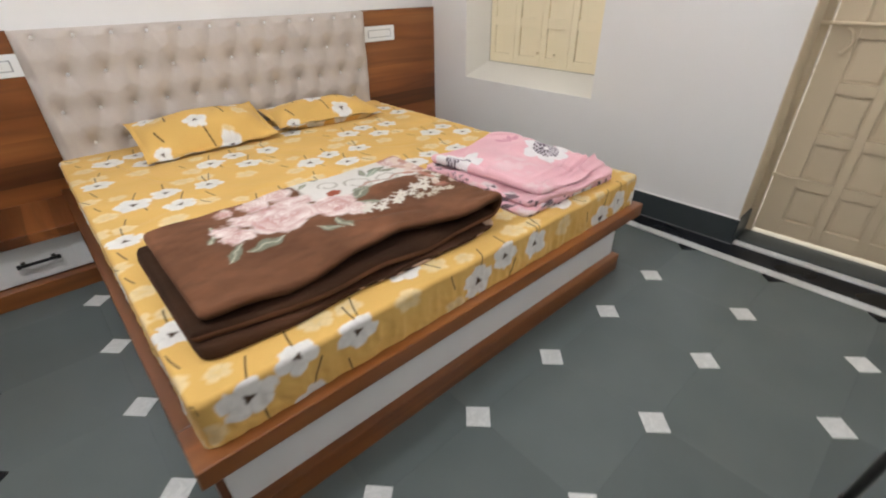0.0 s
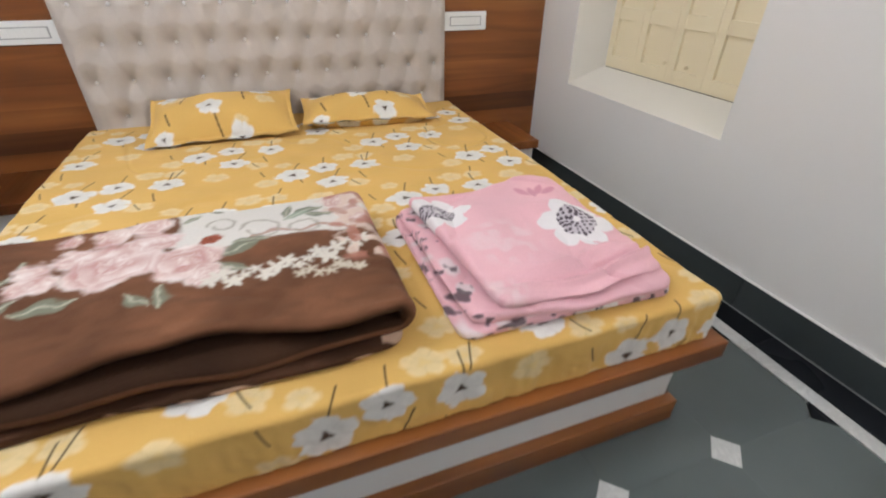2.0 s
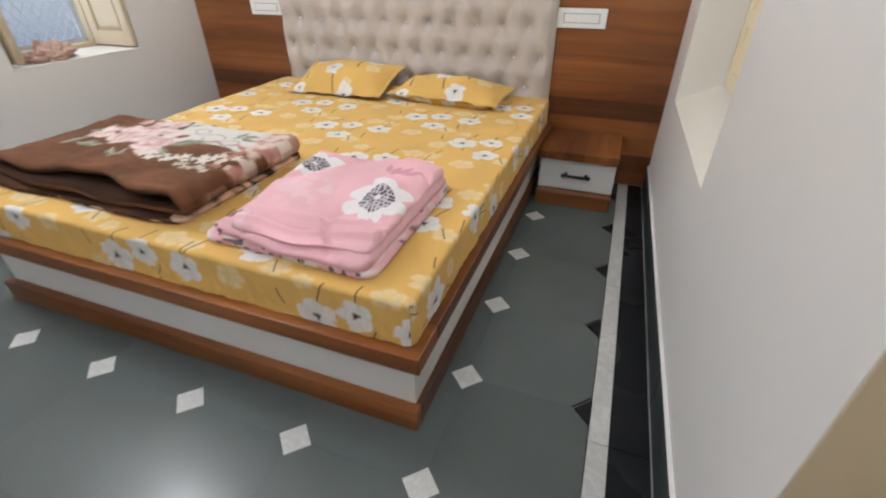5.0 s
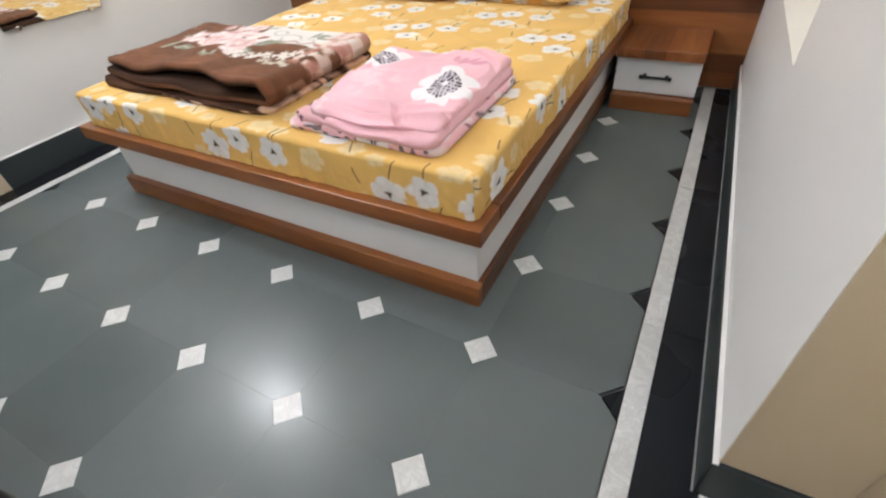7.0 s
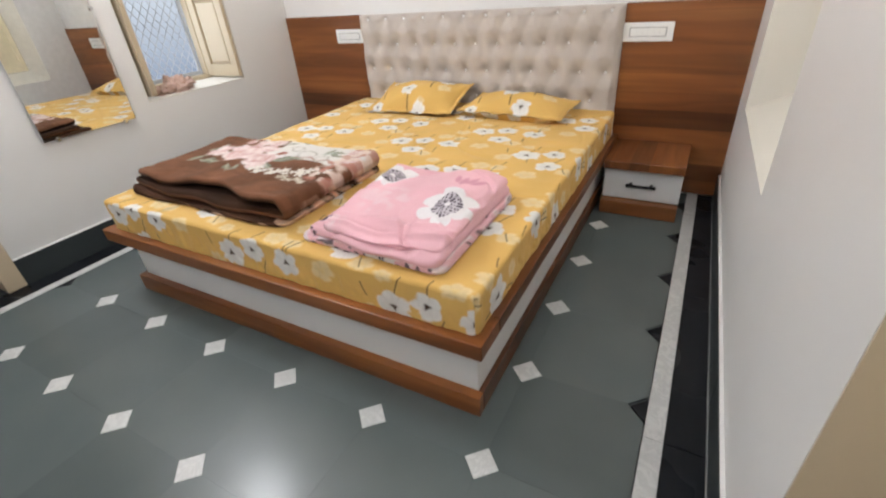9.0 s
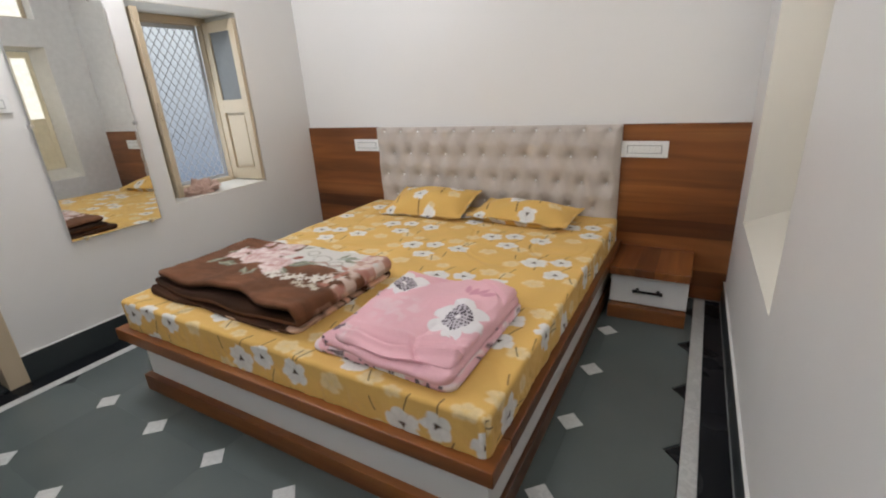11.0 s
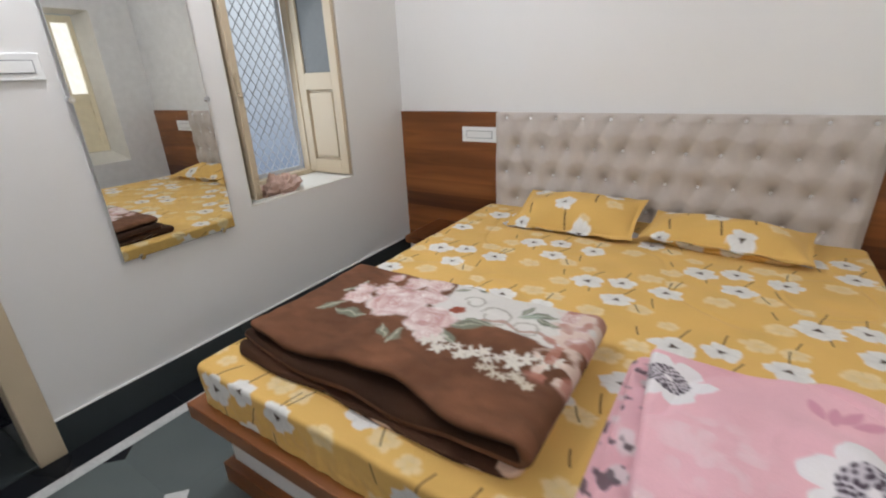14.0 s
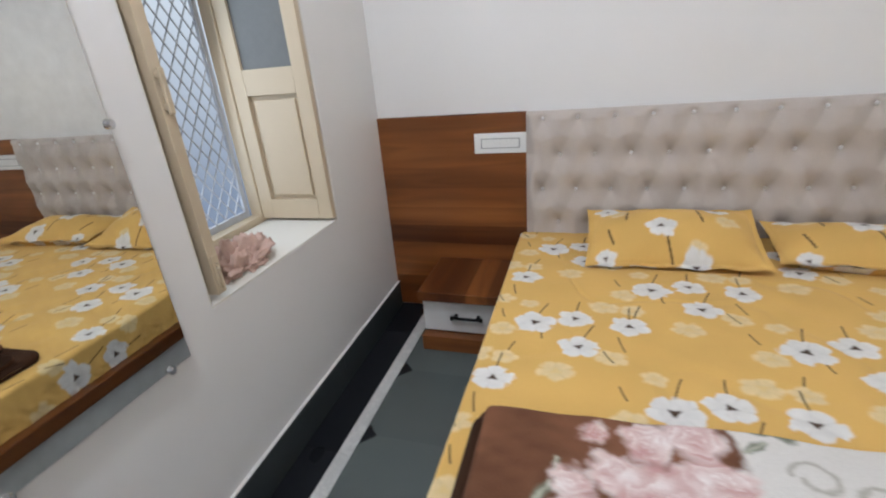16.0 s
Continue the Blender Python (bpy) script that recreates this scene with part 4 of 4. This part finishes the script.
def rose_print(x, y, z, up):
    x = x + 0.007 * (value_noise(x, y, 75, 95) - 0.5) + 0.004 * (value_noise(x, y, 190, 97) - 0.5)
    y = y + 0.007 * (value_noise(x, y, 75, 96) - 0.5) + 0.004 * (value_noise(x, y, 190, 98) - 0.5)
    rgb = np.tile(np.asarray(BROWN), (len(x), 1)) * (0.72 + 0.60 * value_noise(x, y, 7, 12))[:, None]
    rgb[:] = rgb * (0.85 + 0.3 * value_noise(x, 1.6 * y, 30, 13))[:, None]
    curve = 0.625 + 0.018 * np.sin((x + 1.2) * 24) + 0.035 * (value_noise(x, y, 14, 71) - 0.5)
    field = step(0.0, curve - y, 0.010) * step(0.0, -1.40 + 0.04 * value_noise(x, y, 18, 72) - x, 0.012)
    rgb = blend(rgb, field, CREAM_PRINT)
    scroll = np.abs(y - curve - 0.028 - 0.010 * np.sin(x * 60))
    rgb = blend(rgb, field * step(0.007, scroll, 0.006) * (x > -1.2) * 0.8, (0.42, 0.24, 0.19))
    frill = step(0.0, -0.99 - x, 0.03) * field * (value_noise(x, y, 22, 73) > 0.55)
    rgb = blend(rgb, frill * 0.8, (0.52, 0.31, 0.26))
    for cx, cy, ln, tn in ((-1.70, 0.50, 0.05, 0.9), (-1.61, 0.50, 0.06, 0.15), (-1.43, 0.455, 0.045, -0.9), (-1.38, 0.45, 0.045, -1.4), (-1.24, 0.52, 0.05, -0.4), (-1.22, 0.60, 0.06, 0.5),
                           (-1.20, 0.63, 0.045, 0.1), (-1.05, 0.76, 0.05, 0.4), (-1.02, 0.72, 0.045, -0.5), (-1.10, 0.78, 0.035, 1.2), (-1.30, 0.84, 0.05, 0.1), (-1.69, 0.67, 0.035, 2.2),
                           (-1.16, 0.86, 0.05, 0.2), (-1.38, 0.70, 0.035, 1.5), (-0.97, 0.72, 0.035, 0.2), (-1.35, 0.79, 0.03, 0.8), (-1.72, 0.62, 0.03, 1.2)):
        rgb = leaf_shape(rgb, x + 0.016 * (value_noise(x, y, 30, 81) - 0.5), y + 0.016 * (value_noise(x, y, 30, 82) - 0.5), cx, cy, ln, tn, SAGE)
    for cx, cy, cr, tn in ((-1.635, 0.785, 0.030, 0), (-1.53, 0.775, 0.055, 1), (-1.45, 0.80, 0.06, 4), (-1.60, 0.69, 0.05, 3), (-1.66, 0.585, 0.050, 2), (-1.67, 0.65, 0.035, 5),
                           (-1.505, 0.625, 0.112, 0.3), (-1.335, 0.575, 0.085, 2.2), (-1.295, 0.50, 0.048, 4), (-1.42, 0.70, 0.06, 2), (-0.95, 0.80, 0.06, 1), (-0.93, 0.70, 0.045, 2)):
        rgb = rose(rgb, x, y, cx, cy, cr, tn)
    rgb = blossom(rgb, x, y, -1.294, 0.664, 0.026, 5, 0.0, (0.34, 0.09, 0.05), (0.2, 0.05, 0.03))
    for k in range(16):
        cx, cy = -1.285 + 0.024 * k, 0.472 + 0.075 * (k / 15) ** 2 + 0.020 * math.sin(k * 2.1)
        rgb = star(rgb, x, y, cx, cy, 0.023 + 0.007 * math.sin(k * 1.3), k * 1.1, (0.72, 0.69, 0.62))
    for k in range(7):
        rgb = star(rgb, x, y, -1.09 + 0.022 * k, 0.44 + 0.014 * math.sin(k * 1.9), 0.018, k * 0.7, (0.60, 0.54, 0.44))
    # scrolls and a sage medallion on the pale field, scalloped pink border along the folded end
    for cx, cy, cr in ((-1.17, 0.69, 0.045), (-1.06, 0.66, 0.035), (-1.27, 0.74, 0.03)):
        curl = np.abs(np.hypot(x - cx, y - cy) - cr * (1 + 0.25 * np.arctan2(y - cy, x - cx) / np.pi))
        rgb = blend(rgb, field * step(0.0045, curl, 0.006) * 0.7, (0.36, 0.34, 0.28))
    rgb = leaf_shape(rgb, x, y, -1.075, 0.745, 0.045, 0.5, (0.34, 0.40, 0.33))
    scallop = step(0.0, (-0.985 + 0.022 * np.sin(y * 75) + 0.03 * (value_noise(x, y, 20, 3) - 0.5)) - x, 0.012) * step(0.0, 0.46 - y, 0.03)
    spots = np.clip((value_noise(x * 0.9, y, 34, 21) - 0.42) * 6, 0, 1)
    rgb = blend(rgb, scallop * spots * 0.85, (0.74, 0.60, 0.52))
    rgb = blend(rgb, scallop * np.clip((value_noise(x, y, 30, 29) - 0.58) * 6, 0, 1) * 0.8, (0.46, 0.20, 0.15))
    hem = np.where(x > -0.935, 1.0, 0.0) * (up < 0.8) * step(0.0, 0.36 - y, 0.05)
    rgb = blend(rgb, hem * np.clip((value_noise(x * 0.3 + z * 0.2, y + 0.5 * z, 26, 24) - 0.45) * 8, 0, 1) * 0.9, (0.70, 0.50, 0.38))
    return rgb


def brown_shaded(x, y, z, up):
    # darker underside plush, with the shade between the layers put into the colour
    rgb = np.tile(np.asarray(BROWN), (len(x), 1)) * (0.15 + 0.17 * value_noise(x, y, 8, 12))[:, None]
    hem = np.where(x > -0.945, 1.0, 0.0) * step(0.0, 0.34 - y, 0.06)
    check = np.clip((value_noise(x * 0.3, y + 0.6 * z, 26, 22) - 0.45) * 8, 0, 1)
    return blend(rgb, hem * check * 0.9, (0.72, 0.50, 0.37))


def brown_under_shaded(x, y, z, up):
    # bottom layer: the shade under the upper cloth is painted into its brown
    rgb = brown_shaded(x, y, z, up) * 1.6
    hem = np.where((x > -0.95) | ((z < MT + 0.014) & (x > -1.50)), 1.0, 0.0)
    check = np.clip((value_noise(x + z, y * 0.6 + z, 32, 23) - 0.42) * 8, 0, 1)
    return blend(rgb, hem * check * 0.9, (0.72, 0.50, 0.37))


MT = MZ1 + 0.001
blanket = thing("folded_blanket", "dark brown plush blanket with printed roses, folded on the bed", "blanket")
v, f, c = fold_slab(-1.895, -0.895, 0.236, 0.885, MT - 0.003, MT + 0.030, brown_under_shaded, 31, 170, 60, wave=0.014)
painted("bottom_fold", v, f, c, MINK, blanket, "brown plush darkened as in shade, with a pale printed border")


def turned_cloth():
    """The upper cloth: runs right, turns under in a round fold and comes back, with an open hollow along its front edge."""
    high, low, left, right = MT + 0.094, MT + 0.049, -1.862, -0.910
    r, h = (high - low) / 2, 0.0165
    xs = np.concatenate((np.linspace(left, right, 250), right + r * np.sin(np.linspace(0, np.pi, 16)[1:-1]), np.linspace(right, -1.893, 110)))
    zs = np.concatenate((np.full(250, high), low + r + r * np.cos(np.linspace(0, np.pi, 16)[1:-1]), np.full(110, low)))
    tx, tz = np.gradient(xs), np.gradient(zs)
    ln = np.hypot(tx, tz) + 1e-9
    nx_, nz_ = -tz / ln, tx / ln
    ny, ring = 190, 14
    vy = np.concatenate((np.linspace(0, 1, ny), np.ones(ring), np.linspace(1, 0, 60), np.zeros(ring)))
    ang = np.concatenate((np.full(ny, np.pi / 2), np.linspace(np.pi / 2, -np.pi / 2, ring + 2)[1:-1], np.full(60, -np.pi / 2), np.linspace(-np.pi / 2, -3 * np.pi / 2, ring + 2)[1:-1]))
    n = len(vy)
    X, V = np.repeat(xs, n), np.tile(vy, len(xs))
    Z, A = np.repeat(zs, n), np.tile(ang, len(xs))
    NX, NZ = np.repeat(nx_, n), np.repeat(nz_, n)
    level = np.clip((Z - low) / (high - low), 0, 1)
    front = 0.255 + (0.026 + 0.010 * np.clip((-1.0 - X) / 0.9, 0, 1)) * level - 0.05 * (X + 1.4) + 0.020 * np.sin(X * 9 + 1.2) * level + 0.028 * (value_noise(X, Z * 4, 6, 33) - 0.5) + (1 - level) * (0.003 + 0.012 * np.sin(X * 5))
    back = 0.838 + 0.03 * (X + 1.4) + 0.010 * (value_noise(X, Z * 4, 7, 36) - 0.5)
    u = np.repeat(np.concatenate((np.linspace(0, 1, 250), np.ones(14), np.linspace(1, 0, 110))), n)
    end = np.clip(u * 0.96 / h, 0, 1)
    thick = h * (np.sqrt(np.clip(1 - (1 - end) ** 2, 0, 1)) * 0.95 + 0.05)
    Y = front + h + (back - front - 2 * h) * V + thick * np.cos(A) * np.where((V <= 0) | (V >= 1), 1, 0)
    fall = np.clip((front + 0.20 - Y) / 0.20, 0, 1) ** 2
    off = thick * np.sin(A)
    x, z = X + NX * off, Z + NZ * off
    swell = 0.014 * (value_noise(x, Y, 4, 43) - 0.5) + 0.008 * (value_noise(x + 0.6 * Y, Y - 0.4 * x, 11, 44) - 0.5)
    lift = 0.35 + 0.65 * level
    z = z + lift * (swell + fall * (0.003 - 0.010 * (1 - level) + 0.010 * np.sin(x * 13 + 0.6))) + fall * np.clip((x + 1.38) / 0.22, 0, 1) * (0.016 * level - 0.008 * (1 - level)) + lift * 0.007 * (np.abs(value_noise(x - 0.5 * Y, 2.2 * Y + x, 6, 47) - 0.5) * 2 - 0.5) - 0.012 * level * np.clip((-1.70 - x) / 0.17, 0, 1) ** 2
    up = np.where(level > 0.5, np.sin(A), -1.0)
    rgb = rose_print(x, Y, z, up)
    # painted shade: faces turned into the hollow take the darkened brown
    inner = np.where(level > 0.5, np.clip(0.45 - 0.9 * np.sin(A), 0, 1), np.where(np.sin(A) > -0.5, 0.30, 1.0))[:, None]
    dark = brown_shaded(x, Y, z, up)
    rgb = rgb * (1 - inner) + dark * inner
    i, j = np.meshgrid(np.arange(len(xs) - 1), np.arange(n), indexing="ij")
    a, b = (i * n + j).ravel(), (i * n + (j + 1) % n).ravel()
    return np.stack((x, Y, z), axis=1), np.stack((a, b, b + n, a + n), axis=1), rgb


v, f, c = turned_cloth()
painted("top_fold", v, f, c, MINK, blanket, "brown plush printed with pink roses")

PINK = (0.86, 0.51, 0.565)


def daisy(rgb, u, v, cx, cy, radius, turn):
    """A big white flower: round petals, a ring of dark dots about a pale heart."""
    u, v = u + 0.011 * (value_noise(u, v, 48, 51) - 0.5), v + 0.011 * (value_noise(u, v, 48, 52) - 0.5)
    d, a = np.hypot(u - cx, v - cy), np.arctan2(v - cy, u - cx) + turn
    edge = radius * (0.66 + 0.36 * np.abs(np.cos(3 * a)) ** 0.6 + 0.06 * (value_noise(u, v, 40, 6) - 0.5))
    rgb = blend(rgb, step(edge, d, 0.005), (0.88, 0.85, 0.855))
    q = d / radius
    rgb = blend(rgb, step(0.50, q, 0.06) * (1 - step(0.09, q, 0.05)) * 0.55, (0.40, 0.34, 0.42))
    for lap, count in ((0.15, 6), (0.26, 11), (0.37, 15), (0.47, 19)):
        t = (a * count / (2 * np.pi) + lap * 7) % 1 - 0.5
        dot = np.hypot(t * 2 * np.pi * lap / count * radius, (q - lap) * radius)
        rgb = blend(rgb, step(0.0048 * (0.5 + value_noise(u, v, 70, 53)), dot, 0.003), (0.09, 0.07, 0.09))
    return rgb


def pink_print(x, y, z, up):
    rgb = np.tile(np.asarray(PINK), (len(x), 1)) * (0.92 + 0.16 * value_noise(x, y, 10, 14))[:, None]
    sketch = np.hypot(x + 0.57, (y - 0.45) * 1.1)
    rgb = blend(rgb, 0.5 * step(0.10, sketch, 0.06) * np.clip((value_noise(x, y, 42, 9) - 0.40) * 4, 0, 1) * (0.6 + 0.4 * value_noise(x, y, 80, 10)), (0.88, 0.74, 0.75))
    for k in range(4):
        rgb = leaf_shape(rgb, x, y, -0.385 + 0.03 * k, 0.685 - 0.012 * (k % 2), 0.036, 1.9 - 0.5 * k, (0.72, 0.34, 0.42), 0.0)
    rgb = daisy(rgb, x, y, -0.321, 0.472, 0.108, 0.4)
    rgb = daisy(rgb, x, y, -0.678, 0.668, 0.104, 1.1)
    return blend(rgb, 0.5 * step(0.05, np.hypot(x + 0.665, y - 0.255), 0.03) * np.clip(2 * value_noise(x, y, 60, 8) - 0.5, 0, 1), (0.86, 0.74, 0.74))


def pink_under(x, y, z, up):
    rgb = np.tile(np.asarray(PINK), (len(x), 1)) * (0.85 + 0.2 * value_noise(x, y, 10, 14))[:, None]
    blot = value_noise(x, y + z, 24, 17)
    rgb = blend(rgb, np.clip((blot - 0.55) * 9, 0, 1) * 0.9, (0.80, 0.70, 0.71))
    rgb = blend(rgb, np.clip((value_noise(x, y + 1.4 * z, 48, 19) - 0.68) * 12, 0, 1) * 0.9, (0.10, 0.075, 0.09))
    return daisy(rgb, x, y + 0.6 * (z - 0.5), -0.42, 0.25, 0.085, 0.2)


def pink_mid(x, y, z, up):
    rgb = pink_under(x, y, z, up)
    plain_pink = np.tile(np.asarray(PINK), (len(x), 1)) * 0.95
    keep = (x < -0.70)[:, None] * 1.0
    return rgb * keep + plain_pink * (1 - keep)


blanket = thing("folded_blanket", "soft pink fleece blanket with white daisies, folded on the bed", "blanket")
v, f, c = fold_slab(-0.785, -0.195, 0.200, 0.805, MT - 0.003, MT + 0.026, pink_under, 51, 130, 60, wave=0.022, lean=-0.02, crumple=1.7)
painted("bottom_fold", v, f, c, FLEECE, blanket)
v, f, c = fold_slab(-0.772, -0.208, 0.204, 0.800, MT + 0.022, MT + 0.056, pink_mid, 55, 130, 70, wave=0.024, lean=-0.015, crumple=1.6, corner_round=0.03, ridges=0.006, skew=0.02)
painted("middle_fold", v, f, c, FLEECE, blanket)
v, f, c = fold_slab(-0.738, -0.218, 0.226, 0.795, MT + 0.052, MT + 0.086, pink_print, 61, 260, 280, wave=0.026, lean=-0.012, droop=0.010, crumple=2.1, corner_round=0.014, ridges=0.018, skew=0.055)
painted("top_fold", v, f, c, FLEECE, blanket, "pink fleece with white flowers")

# ---- wall mirror ----
mirror = thing("wall_mirror", "tall frameless wall mirror held by chrome clips", "mirror", LEFT)
part("glass", boxes((0.016, 0.021, 0.283, 0.787, 0.666, 1.915), bevel=0.0015), MIRROR, mirror)
part("back", boxes((0.010, 0.0155, 0.288, 0.782, 0.671, 1.910)), PLASTIC_GREY, mirror)
for y, z in ((0.353, 0.666), (0.723, 0.666), (0.283, 1.29), (0.787, 1.26), (0.353, 1.915), (0.723, 1.915)):
    bm = rod(bmesh.new(), (0.0, y, z), (0.026, y, z), 0.011, 14)
    rod(bm, (0.026, y, z), (0.030, y, z), 0.007, 14)
    part("clip", bm, CHROME, mirror, "round chrome mirror clip", smooth=False)

# ---- dark tubular stool at the rear ----
stool = thing("stool", "dark tubular metal stool standing on the stone floor", "stool")
for x, y in ((-0.70, -0.89), (-1.06, -0.89), (-0.70, -1.25), (-1.06, -1.25)):
    leg = part("leg", rod(bmesh.new(), (x, y, 0.022), (x + 0.02 * (1 if x < -0.9 else -1), y + 0.02 * (1 if y < -1 else -1), 0.45), 0.013, 14), DARK_TUBE, stool, smooth=True)
    part("rubber_foot", rod(bmesh.new(), (x, y, 0), (x, y, 0.03), 0.017, 14), BLACK_METAL, leg)
part("seat", boxes((-1.07, -0.69, -1.26, -0.88, 0.45, 0.475), bevel=0.006), DARK_TUBE, stool)

# ---- bulbs ----
def bulb(at, label, arm=0.04):
    b = thing("bulb_holder", label, "lamp", at)
    part("base", rod(bmesh.new(), (0, 0, 0), (0.035, 0, 0), 0.035, 20), PLASTIC, b)
    part("arm", rod(bmesh.new(), (0.035, 0, 0), (0.035 + arm, 0, 0), 0.009, 12), PLASTIC, b)
    part("holder", rod(bmesh.new(), (0.035 + arm, 0, 0), (0.075 + arm, 0, 0), 0.02, 16), PLASTIC, b)
    return b


bulb(LEFT @ pose(0.0005, 0.38, 2.50), "white bulb holder on a short arm on the wall", 0.24)
bulb(pose(0.1, BACK + 0.0005, 2.60, 0, 0, 90), "white bulb holder on the wall")
